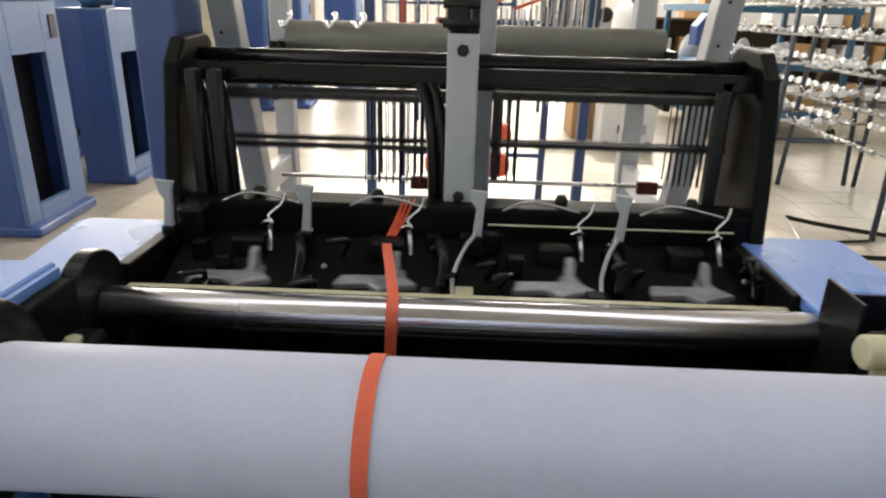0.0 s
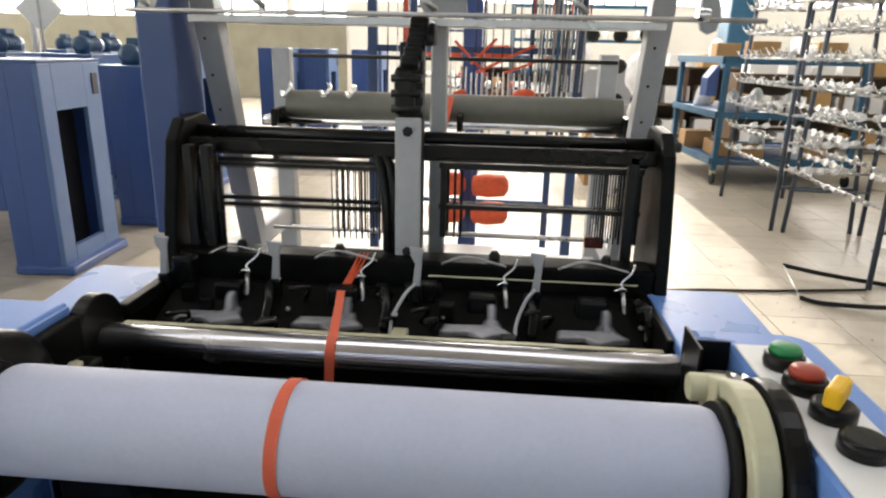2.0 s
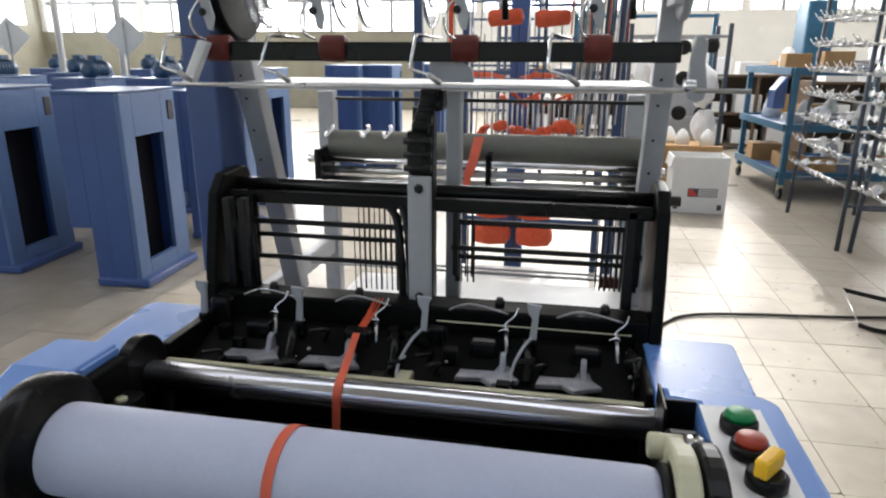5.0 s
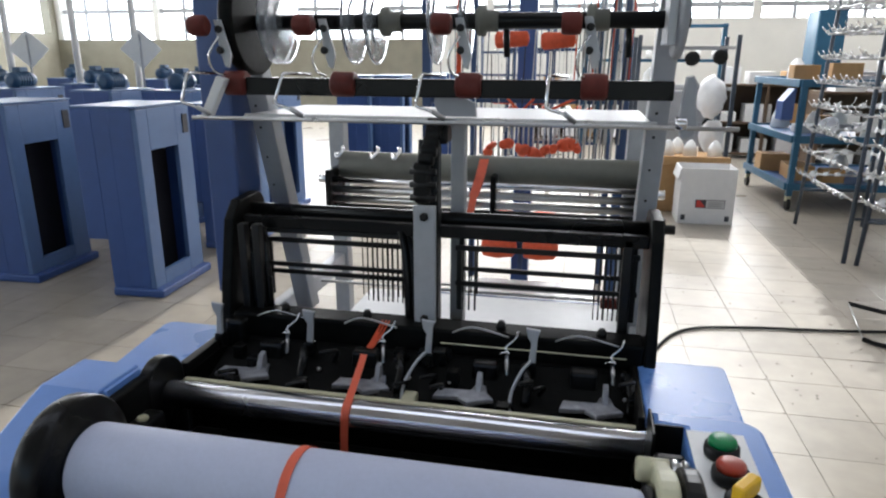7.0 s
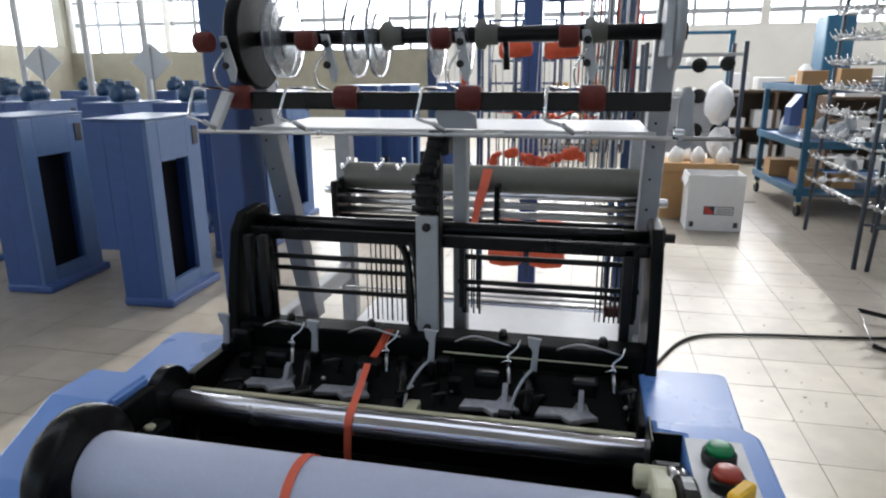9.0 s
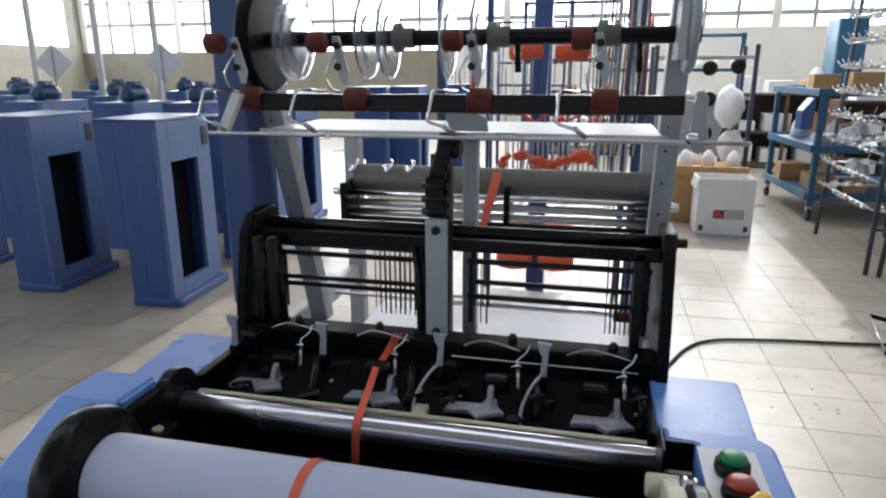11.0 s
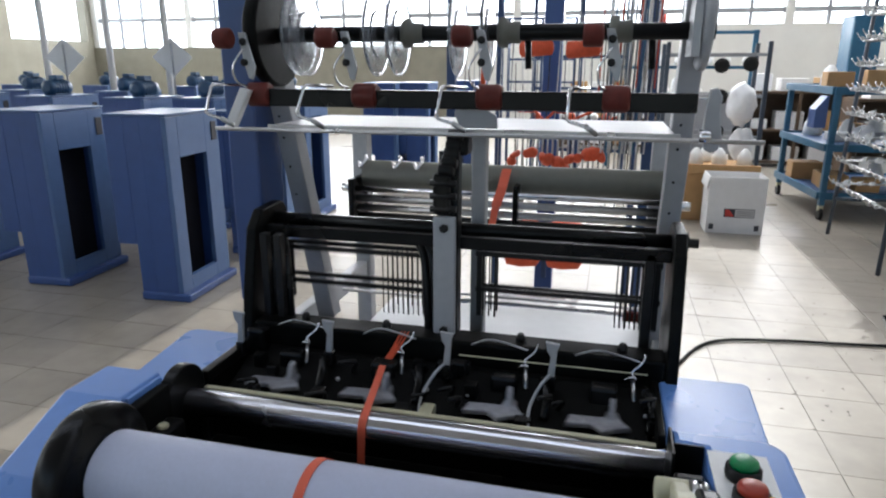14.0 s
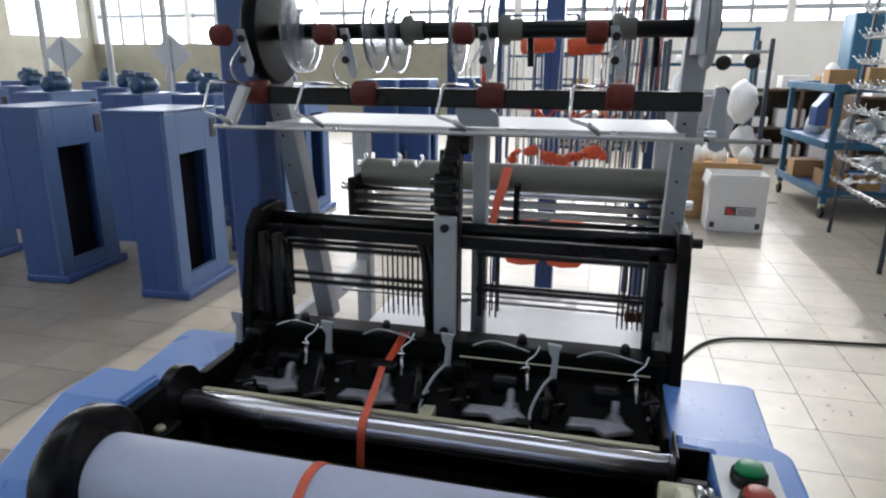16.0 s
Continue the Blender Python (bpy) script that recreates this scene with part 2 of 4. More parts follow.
# ---- structure ----
def build_room():
    w, e, s, n, h = ROOM_W, ROOM_E, ROOM_S, ROOM_N, ROOM_H
    floor = part("floor", box(nb(), w - 0.3, e + 0.3, s - 0.3, n + 0.3, -0.2, -0.003), JOINT)
    tagged(floor, "worn grey beige terrazzo tile floor with dark joints", "floor", kind="structure")
    rnd = random.Random(11)
    tx, ty, x_ref, y_ref = 0.298, 0.285, 1.043, 2.855

    def tile_mesh(gap, chip):
        """One tile, its joint sides uneven and a corner chipped."""
        hx, hy = tx / 2 - gap, ty / 2 - gap
        poly = [(-hx, -hy), (hx - chip, -hy), (hx, -hy + chip * 0.7), (hx, hy), (-hx, hy)]
        bm = prism(nb(), poly, "xy", -0.003, 0.0)
        me = bpy.data.meshes.new("tile")
        bm.to_mesh(me)
        bm.free()
        me.materials.append(TILE)
        return me

    meshes = [tile_mesh(g, c) for g, c in ((0.0010, 0.004), (0.0016, 0.010), (0.0024, 0.005), (0.0013, 0.016))]
    near, rest = [], nb()
    i0, i1 = math.ceil((w - x_ref) / tx), math.floor((e - x_ref) / tx)
    j0, j1 = math.ceil((s - y_ref) / ty), math.floor((n - y_ref) / ty)
    for i in range(i0, i1):
        for j in range(j0, j1):
            x, y = x_ref + tx * (i + 0.5), y_ref + ty * (j + 0.5)
            if (0.45 < x < 2.6 and 1.6 < y < 5.6) or (-3.4 < x < -0.6 and 1.0 < y < 3.9):
                near.append((x, y))
            else:
                g = 0.0010 + 0.0006 * ((i * 7 + j * 3) % 3)
                vs = [rest.verts.new(c) for c in ((x - tx / 2 + g, y - ty / 2 + g, 0), (x + tx / 2 - g, y - ty / 2 + g, 0), (x + tx / 2 - g, y + ty / 2 - g, 0), (x - tx / 2 + g, y + ty / 2 - g, 0))]
                rest.faces.new(vs)
    tagged(part("far_tiles", rest, TILE, floor), "worn terrazzo tiles", kind="stuff")
    for x, y in near:
        ob = new("tile", meshes[rnd.choice((0, 0, 0, 1, 2, 3))])
        ob.parent = floor
        ob.matrix_basis = pose(x, y, rnd.uniform(-0.0004, 0.0))
    # chips and lint on the floor
    bm = nb()
    for k in range(160):
        x, y = rnd.uniform(0.5, 2.6), rnd.uniform(2.0, 5.2)
        r = rnd.uniform(0.002, 0.009)
        a = rnd.uniform(0, 3.1)
        prism(bm, [(x + r * math.cos(a), y + r * math.sin(a)), (x + 0.5 * r * math.cos(a + 2), y + 0.5 * r * math.sin(a + 2)), (x + r * math.cos(a + 4), y + r * math.sin(a + 4))], "xy", 0.0, 0.0015)
    ob = part("floor_chips", bm, JOINT, floor)
    tagged(ob, "scattered dark chips and lint", kind="stuff")

    def wall(name, boxes, m, label):
        bm = nb()
        for b in boxes:
            box(bm, *b)
        return tagged(part(name, bm, m), label, "wall", kind="structure")

    # north wall with a band of windows high up
    wall("wall_north", [(w, -3.4, n, n + 0.25, 0, 1.75), (-3.4, e, n, n + 0.25, 0, 2.15), (w, e, n, n + 0.25, 3.7, h)] + [(w + 2.75 * i, w + 2.75 * i + 0.16, n, n + 0.25, 1.75 if w + 2.75 * i + 0.16 < -3.4 else 2.15, 3.7) for i in range(9)], WALL_W, "pale plastered factory wall with high windows")
    tagged(part("wall_panel", box(nb(), w, -3.4, n - 0.03, n - 0.003, 0, 1.75), WALL_O), "olive brown painted lower wall", "wall", kind="structure")
    wall("wall_west", [(w - 0.25, w, s, n, 0, 1.9), (w - 0.25, w, s, n, 3.9, h)] + [(w - 0.25, w, s + 2.6 * i, s + 2.6 * i + 0.3, 1.9, 3.9) for i in range(9)], WALL_O, "olive brown factory wall under bright windows")
    wall("wall_east", [(e, e + 0.25, s, n, 0, h)], WALL_W, "pale plastered factory wall")
    # south wall is out of view; its windows are added to let in light
    wall("wall_south", [(w, e, s - 0.25, s, 0, 1.2), (w, e, s - 0.25, s, 3.6, h)] + [(w + 3.1 * i, w + 3.1 * i + 0.4, s - 0.25, s, 1.2, 3.6) for i in range(8)], WALL_W, "pale plastered factory wall with added windows, out of view")
    # ceiling with a skylight bay; the strip of openings over the loom is added, unseen
    bm = nb()
    box(bm, w, e, s, 0.2, h, h + 0.2)
    box(bm, w, e, 1.6, 6.0, h, h + 0.2)
    box(bm, w, e, 10.6, n, h, h + 0.2)
    box(bm, w, -0.9, 6.0, 10.6, h, h + 0.2)
    box(bm, 2.7, e, 6.0, 10.6, h, h + 0.2)
    for i in range(9):
        box(bm, w + 2.7 * i, w + 2.7 * i + 0.3, 0.2, 1.6, h, h + 0.2)
    tagged(part("ceiling", bm, CEIL), "pale board ceiling with a skylight bay and an added light strip", "ceiling", kind="structure")
    # daylight seen through the windows
    bm = nb()
    box(bm, w - 3, e + 3, n + 2.0, n + 2.05, 0.5, 7)
    box(bm, w - 2.05, w - 2.0, s - 2, n + 2, 0.5, 7)
    tagged(part("backdrop", bm, SKYGLOW), "bright white daylight outside the windows", "sky", kind="structure")
    for i in range(8):
        wx = w + 2.75 * i + 0.16
        win = tagged(new("window_%d" % (i + 1)), "steel window with thin bars", "window", kind="structure")
        bm = nb()
        for k in range(1, 4):
            box(bm, wx + 0.65 * k - 0.035, wx + 0.65 * k + 0.035, n + 0.08, n + 0.14, 1.75, 3.7)
        for zz, t in ((2.42, 0.05), (2.95, 0.03)):
            box(bm, wx, wx + 2.59, n + 0.07, n + 0.13, zz - t, zz + t)
        part("window_frame", bm, GREY_PAINT, win)
    for i in range(7):
        wy = s + 2.6 * i + 0.3
        win = tagged(new("window_%d" % (i + 9)), "steel window with thin bars", "window", kind="structure")
        bm = nb()
        for k in range(1, 3):
            box(bm, w - 0.14, w - 0.08, wy + 0.77 * k - 0.02, wy + 0.77 * k + 0.02, 1.9, 3.9)
        box(bm, w - 0.13, w - 0.07, wy, wy + 2.3, 2.85, 2.89)
        part("window_frame", bm, GREY_PAINT, win)


area_lamp(-2, ROOM_N - 0.1, 2.8, (-2, 0, 0.8), 20, 1.9, 1000)
area_lamp(ROOM_W + 0.1, 5, 2.9, (0, 4, 0.6), 18, 1.9, 90)
# fill for the loom's front, added over the unseen ceiling strip
area_lamp(-2, 0.9, ROOM_H + 0.05, (-2, 0.9, 0), 20, 1.3, 95)
area_lamp(0.65, 8.3, ROOM_H + 0.05, (0.65, 7.0, 0), 3.0, 4.5, 270)
# weak front fill, added at the unseen south wall
area_lamp(-2, ROOM_S + 0.1, 2.4, (-2, 0, 0.8), 20, 2.2, 6)
build_room()


# ---- the ribbon loom ----
ROLL_Y, ROLL_Z, ROLL_R = 0.339, 0.892, 0.045
UPPER_X, REAR_X = 0.012, 0.033  # sideways set of the heald box and the rear rollers
MOVERS = {}
# the loom is drawn in its own units and then brought to its size and place in the hall; GROUND is the hall's floor in those units
SIZE = 1.36
TO_HALL = Matrix.Translation((0.215, -0.178, 1.315)) @ Matrix.Scale(SIZE, 4) @ Matrix.Translation((-0.215, 0.178, -1.315))
GROUND = 1.315 - 1.315 / SIZE


def build_loom():
    loom = thing("ribbon_loom", "light blue and black ribbon loom with steel rollers, running", "loom")

    made = []

    def p(name, bm, m, label="", parent=None):
        ob = part(name, bm, m, parent or loom, label)
        if parent is None:
            made.append(ob)
        return ob

    # base under the bed
    body = p("base_cabinet", box(nb(), -0.29, 0.29, 0.40, 0.80, GROUND + 0.06, 0.68, 0.012), LIGHT_BLUE, "light blue sheet steel base")
    # black boxes added to keep the gaps below and beside the rollers dark
    p("under_tray", box(nb(), -0.280, 0.290, 0.375, 0.525, 0.682, 0.830, 0.004), BLACK, "black filler box that darkens the gap under the rollers")
    p("end_trough", box(nb(), 0.2905, 0.3295, 0.30, 0.530, 0.45, 0.838, 0.003), BLACK)
    p("front_apron", box(nb(), -0.285, 0.290, 0.255, 0.270, GROUND + 0.08, 0.800, 0.004), BLACK, "black front apron")
    for x in (-0.26, 0.26):
        for y in (0.43, 0.77):
            p("foot", lathe(nb(), (x, y, GROUND), (0, 0, 1), [(0, 0.035), (0.02, 0.035), (0.025, 0.015), (0.07, 0.015)], 14), RUBBER)
    # side housings: rounded outer corner, narrower beside the roll
    poly = [(0.330, 0.14), (0.410, 0.14)] + arc(0.410 - 0.026, 0.466, 0.026, 0, 90, 7) + [(0.300, 0.492), (0.300, 0.466), (0.330, 0.462)]
    p("side_housing", prism(nb(), poly, "xy", 0.50, 0.941, 0.006), LIGHT_BLUE, "light blue side housing with rounded corner")
    prof = [(0.12, 0.50), (0.12, 0.800), (0.22, 0.850), (0.305, 0.895), (0.353, 0.915), (0.385, 0.929), (0.408, 0.938), (0.477, 0.938), (0.477, 0.50)]
    p("side_housing", prism(nb(), prof, "yz", -0.400, -0.318, 0.004), LIGHT_BLUE, "light blue side housing sloping to the front")
    p("housing_shoulder", box(nb(), -0.3179, -0.3128, 0.411, 0.471, 0.70, 0.936), LIGHT_BLUE)
    # sheet trays behind the housings
    q = [(0.3005, 0.494), (0.409, 0.494), (0.415, 0.675)] + arc(0.405, 0.678, 0.010, 0, 90, 3) + [(0.3005, 0.688)]
    p("side_tray", prism(nb(), q, "xy", 0.898, 0.910, 0.003), LIGHT_BLUE, "light blue sheet steel tray")
    q = [(-0.3005, 0.479), (-0.388, 0.479), (-0.411, 0.656)] + [(-a, b) for a, b in arc(0.395, 0.660, 0.016, 0, 90, 4)] + [(-0.3005, 0.676)]
    p("side_tray", prism(nb(), q[::-1], "xy", 0.898, 0.910, 0.003), LIGHT_BLUE, "light blue sheet steel tray")
    # white felt roll with its axle and black cheeks
    p("cloth_roll", lathe(nb(), (-0.281, ROLL_Y, ROLL_Z), (1, 0, 0), [(0, 0.040), (0.003, 0.0445), (0.006, ROLL_R), (0.555, ROLL_R), (0.562, 0.043), (0.565, 0.038)], 64), WHITE_FELT, "white felt covered take-up roll")
    p("roll_axle", cyl(nb(), (-0.36, ROLL_Y, ROLL_Z), (0.36, ROLL_Y, ROLL_Z), 0.012), BRUSHED)
    p("roll_flange", lathe(nb(), (-0.3175, ROLL_Y, ROLL_Z), (1, 0, 0), [(0, 0.064), (0.002, 0.070), (0.006, 0.0725), (0.024, 0.0725), (0.028, 0.070), (0.030, 0.062), (0.034, 0.050), (0.037, 0.046)], 64), BLACK, "glossy black end flange")
    p("roll_flange", lathe(nb(), (0.2835, ROLL_Y, ROLL_Z), (1, 0, 0), [(0, 0.049), (0.006, 0.049), (0.006, 0.03), (0.02, 0.03)], 40), RUBBER, "black rubber ring at the roll end")
    # cream bearing arch at the end of the roll
    outer = arc(ROLL_Y, ROLL_Z, 0.066, 60, 235, 18)
    inner = arc(ROLL_Y, ROLL_Z, 0.050, 235, 60, 18)
    p("bearing_arch", prism(nb(), outer + inner, "yz", 0.290, 0.309, 0.003), CREAM, "cream painted cast bearing arch")
    p("arch_back", prism(nb(), [(0.372, 0.948), (0.400, 0.938), (0.412, 0.925), (0.412, 0.86), (0.387, 0.86)], "yz", 0.292, 0.308, 0.003), CREAM)
    p("arch_lug", lathe(nb(), (0.279, 0.405, 0.924), (1, 0, 0), [(0, 0.010), (0.002, 0.012), (0.030, 0.012), (0.032, 0.010)], 20), CREAM)
    p("arch_lug", lathe(nb(), (0.302, 0.278, 0.862), (1, 0, 0), [(0, 0.016), (0.002, 0.018), (0.02, 0.018), (0.022, 0.015)], 20), CREAM)
    p("bearing_ring", lathe(nb(), (0.3095, 0.398, 0.920), (1, 0, 0), [(0, 0.018), (0.002, 0.020), (0.007, 0.020), (0.009, 0.017), (0.011, 0.017), (0.013, 0.020), (0.018, 0.018)], 28), BRUSHED, "dull steel bearing ring")
    p("guard_hood", prism(nb(), arc(ROLL_Y, ROLL_Z, 0.069, 50, 235, 18) + [(ROLL_Y + 0.02, ROLL_Z - 0.04)], "yz", 0.311, 0.329, 0.004), BLACK, "black curved gear guard")
    # left: black housings round the roller ends
    cheek = [(0.535, 0.80), (0.536, 0.87)] + arc(0.497, 0.900, 0.040, -10, 150, 18) + [(0.452, 0.907), (0.440, 0.903), (0.395, 0.905), (0.395, 0.80)]
    p("roller_cheek", prism(nb(), cheek, "yz", -0.3135, -0.2972, 0.002), BLACK, "black cast cheek at the roller end")
    p("roller_stop", box(nb(), 0.298, 0.3285, 0.420, 0.434, 0.84, 0.928, 0.004), BLACK, "black end stop")
    p("cheek_bridge", box(nb(), -0.2968, -0.272, 0.405, 0.455, 0.78, 0.893, 0.004), BLACK)
    p("shoulder_plate", box(nb(), -0.3125, -0.2970, 0.405, 0.4665, 0.70, 0.930, 0.003), BED_BLACK, "black plate against the housing")
    p("cheek_bolt", lathe(nb(), (-0.284, 0.428, 0.892), (0, 0, 1), [(0, 0.007), (0.005, 0.007), (0.006, 0.005)], 6), CREAM)
    # polished steel draw roller, a darker press roller before it
    p("draw_roller", lathe(nb(), (-0.297, 0.500, 0.889), (1, 0, 0), [(0, 0.015), (0.002, 0.018), (0.595, 0.018), (0.597, 0.015)], 64), STEEL_ROLL, "polished steel draw roller")
    p("press_roller", cyl(nb(), (-0.280, 0.448, 0.846), (0.294, 0.448, 0.846), 0.020, 32), BLACK_STEEL, "dark steel press roller")
    p("cross_plate", box(nb(), -0.294, 0.294, 0.40, 0.43, 0.80, 0.85, 0.002), BLACK_STEEL)
    p("guide_rail", box(nb(), -0.290, 0.290, 0.522, 0.530, 0.893, 0.899, 0.001), CREAM, "cream painted guide rail behind the roller")
    # button panel
    panel = p("button_panel", prism(nb(), [(0.3305, 0.22), (0.386, 0.22), (0.386, 0.455), (0.3305, 0.455)], "xy", 0.9412, 0.9432, 0.0005), WHITE, "white button plate")
    for y, z, m, lab in ((0.414, 0.9432, GREEN_P, "green mushroom push button"), (0.374, 0.9432, RED_P, "red mushroom push button")):
        b = p("push_button", lathe(nb(), (0.357, y, z), (0, 0, 1), [(0, 0.0155), (0.004, 0.0165), (0.011, 0.016), (0.012, 0.013)], 28), BLACK, lab, panel)
        p("button_cap", lathe(nb(), (0.357, y, z + 0.0122), (0, 0, 1), [(0, 0.0130), (0.004, 0.0130), (0.0065, 0.0115), (0.0075, 0.008), (0.008, 0.001)], 28), m, "", b)
    b = p("selector_switch", lathe(nb(), (0.360, 0.334, 0.9432), (0, 0, 1), [(0, 0.016), (0.010, 0.016), (0.012, 0.013)], 28), BLACK, "yellow selector switch on a black collar", panel)
    bm = box(nb(), -0.006, 0.006, -0.016, 0.016, -0.002, 0.014, 0.003)
    bmesh.ops.transform(bm, matrix=pose(0.360, 0.334, 0.9574, 0, 0, -38), verts=bm.verts)
    p("switch_grip", bm, YELLOW_P, "", b)
    b = p("switch_lock", lathe(nb(), (0.359, 0.290, 0.9432), (0, 0, 1), [(0, 0.016), (0.010, 0.016), (0.012, 0.013)], 24), BLACK, "black round lock", panel)

    # black side walls of the bed, beside the trays
    p("bed_wall", box(nb(), 0.2915, 0.2998, 0.526, 0.72, 0.70, 0.911, 0.002), BED_BLACK, "black bed side wall")
    p("bed_wall", box(nb(), -0.306, -0.2915, 0.538, 0.70, 0.898, 0.913, 0.002), BED_BLACK, "black bed side wall")
    # black filler added under the trays, hides the bright floor
    p("bed_skirt", box(nb(), 0.3002, 0.345, 0.4945, 0.70, 0.55, 0.8965, 0.002), BED_BLACK)
    p("bed_skirt", box(nb(), -0.345, -0.3002, 0.4785, 0.67, 0.55, 0.8965, 0.002), BED_BLACK)
    p("housing_lining", box(nb(), 0.2965, 0.2998, 0.440, 0.492, 0.70, 0.943, 0.001), BLACK, "black plate against the housing")
    p("housing_lining", box(nb(), 0.2999, 0.3295, 0.4585, 0.4615, 0.70, 0.943, 0.001), BLACK)
    # bed
    p("bed_plate", box(nb(), -0.29, 0.29, 0.53, 0.80, 0.80, 0.862, 0.003), BED_BLACK, "blackened steel bed")
    p("bed_slope", prism(nb(), [(0.53, 0.862), (0.66, 0.862), (0.66, 0.905), (0.648, 0.905)], "yz", -0.285, 0.285, 0.001), BED_BLACK, "black sloped shuttle race")
    # tall blue side column behind the left post, carried on an arm
    p("side_column", box(nb(), -0.373, -0.321, 0.762, 0.840, 0.93, 1.75, 0.004), LOOM_BLUE, "dark blue painted side column")
    p("column_arm", box(nb(), -0.366, -0.33, 0.785, 0.835, 0.822, 0.93, 0.003), LOOM_BLUE)
    upper = len(made)
    # heald box: side cheeks, rails
    for x0, x1 in ((-0.325, -0.308), (0.296, 0.312)):
        shape = [(0.655, 0.87), (0.80, 0.87), (0.80, 1.075)] + arc(0.775, 1.078, 0.025, 0, 90, 5) + [(0.72, 1.10), (0.695, 1.075), (0.672, 0.98)]
        p("side_cheek", prism(nb(), shape, "yz", x0, x1, 0.003), BED_BLACK, "black cast side cheek")
    for x in (-0.295, -0.272):
        p("guide_bar", box(nb(), x - 0.006, x + 0.006, 0.69, 0.705, 0.92, 1.07, 0.002), BLACK_STEEL)
    p("guide_bar", box(nb(), 0.262, 0.276, 0.72, 0.735, 0.92, 1.07, 0.002), BLACK_STEEL)
    p("front_beam", box(nb(), -0.306, 0.296, 0.665, 0.712, 0.862, 0.938, 0.004), BED_BLACK, "black front cross beam")
    p("top_rail", cyl(nb(), (-0.325, 0.76, 1.078), (0.318, 0.76, 1.078), 0.0105, 20), BLACK, "black top rail")
    p("top_rail", box(nb(), -0.306, 0.296, 0.72, 0.735, 1.058, 1.076, 0.002), BLACK)
    p("rail_end", lathe(nb(), (0.312, 0.76, 1.078), (1, 0, 0), [(0, 0.016), (0.006, 0.016), (0.006, 0.007), (0.02, 0.007)], 8), BLACK_STEEL, "black end nut")
    p("back_rail", cyl(nb(), (-0.306, 0.775, 1.052), (0.296, 0.775, 1.052), 0.0055, 12), BLACK_STEEL)
    # heald frames that lift and fall by turns
    for i, (y, x0, x1, lo, hi) in enumerate(((0.735, -0.290, -0.020, 0.944, 1.044), (0.748, 0.022, 0.288, 0.948, 1.05), (0.758, -0.290, -0.020, 0.950, 1.046), (0.768, 0.022, 0.288, 0.95, 1.046))):
        fr = p("heald_frame", box(nb(), x0, x1, y - 0.003, y + 0.003, hi - 0.008, hi, 0.001), BLACK_STEEL, "dark sliding heald frame")
        p("lower_bar", box(nb(), x0, x1, y - 0.003, y + 0.003, (lo + hi) / 2 - 0.012, (lo + hi) / 2 - 0.005, 0.001), BLACK_STEEL, "", fr)
        for x in (x0 + 0.006, x1 - 0.006):
            p("stile", box(nb(), x - 0.004, x + 0.004, y - 0.003, y + 0.003, lo, hi - 0.008, 0.001), BLACK_STEEL, "", fr)
        for k in range(9):
            hx = x0 + 0.17 + 0.008 * k if i % 2 == 0 else (x0 + 0.012 + 0.009 * k if k < 3 else x1 - 0.06 + 0.007 * (k - 3))
            p("heald", cyl(nb(), (hx, y, lo), (hx, y, hi - 0.008), 0.0008 + 0.0004 * (k % 3), 6), BLACK_STEEL, "", fr)
        MOVERS[fr] = ("z", 0.009 if i % 2 else 0.012, 1 if i in (0, 3) else -1)
    # curved lifting arms on one side, hooked at the top
    for k, x in enumerate((-0.285, -0.262, -0.028, -0.040)):
        path = smooth_path([(x, 0.705, 0.93), (x - 0.003, 0.708, 1.0), (x - 0.012, 0.72, 1.05), (x - 0.03, 0.735, 1.066)], 5)
        arm = p("lifting_arm", tube(nb(), path, 0.006, 8), BLACK, "black curved lifting arm")
        MOVERS[arm] = ("z", 0.005, 1 if k % 2 else -1)
    # middle tower
    p("tower_plate", box(nb(), -0.028, 0.004, 0.688, 0.696, 0.925, 1.112, 0.002), ALU, "grey aluminium tower plate")
    for z in (1.096, 0.944):
        p("tower_bolt", lathe(nb(), (-0.012, 0.688, z), (0, -1, 0), [(0, 0.0065), (0.004, 0.0065), (0.005, 0.004)], 6), BLACK_STEEL)
    col = [(0.704, 0.93), (0.73, 0.93), (0.73, 1.19), (0.722, 1.200), (0.712, 1.200), (0.704, 1.12)]
    p("tower_column", prism(nb(), col, "yz", -0.026, 0.004, 0.002), BLACK, "black tower column")
    p("tower_chain", box(nb(), -0.030, -0.004, 0.690, 0.703, 1.113, 1.172, 0.006), BLACK)
    for z in (1.122, 1.140, 1.158):
        p("chain_pin", cyl(nb(), (-0.033, 0.694, z), (0.004, 0.694, z), 0.005, 12), BLACK_STEEL)
    for k in range(5):
        z = 1.176 + 0.011 * k
        dx = 0.004 + 0.0040 * k - 0.0004 * k * k
        p("chain_link", lathe(nb(), (-0.026 + dx, 0.698 + 0.003 * k, z), (1, 0, 0), [(0, 0.007), (0.002, 0.010), (0.020, 0.010), (0.022, 0.007)], 14), BLACK)
    p("tower_head", prism(nb(), arc(0.722, 1.205, 0.019, -30, 210, 12), "yz", -0.010, 0.017, 0.004), BLACK, "black rounded chain wheel cover")
    # shuttle stations
    for k, x in enumerate((-0.225, -0.085, 0.085, 0.215)):
        z0 = 0.874
        st = p("shuttle_block", prism(nb(), [(x - 0.05, 0.555), (x + 0.03, 0.548), (x + 0.045, 0.60), (x - 0.04, 0.61)], "xy", 0.864, z0, 0.003), BED_BLACK, "black shuttle block")
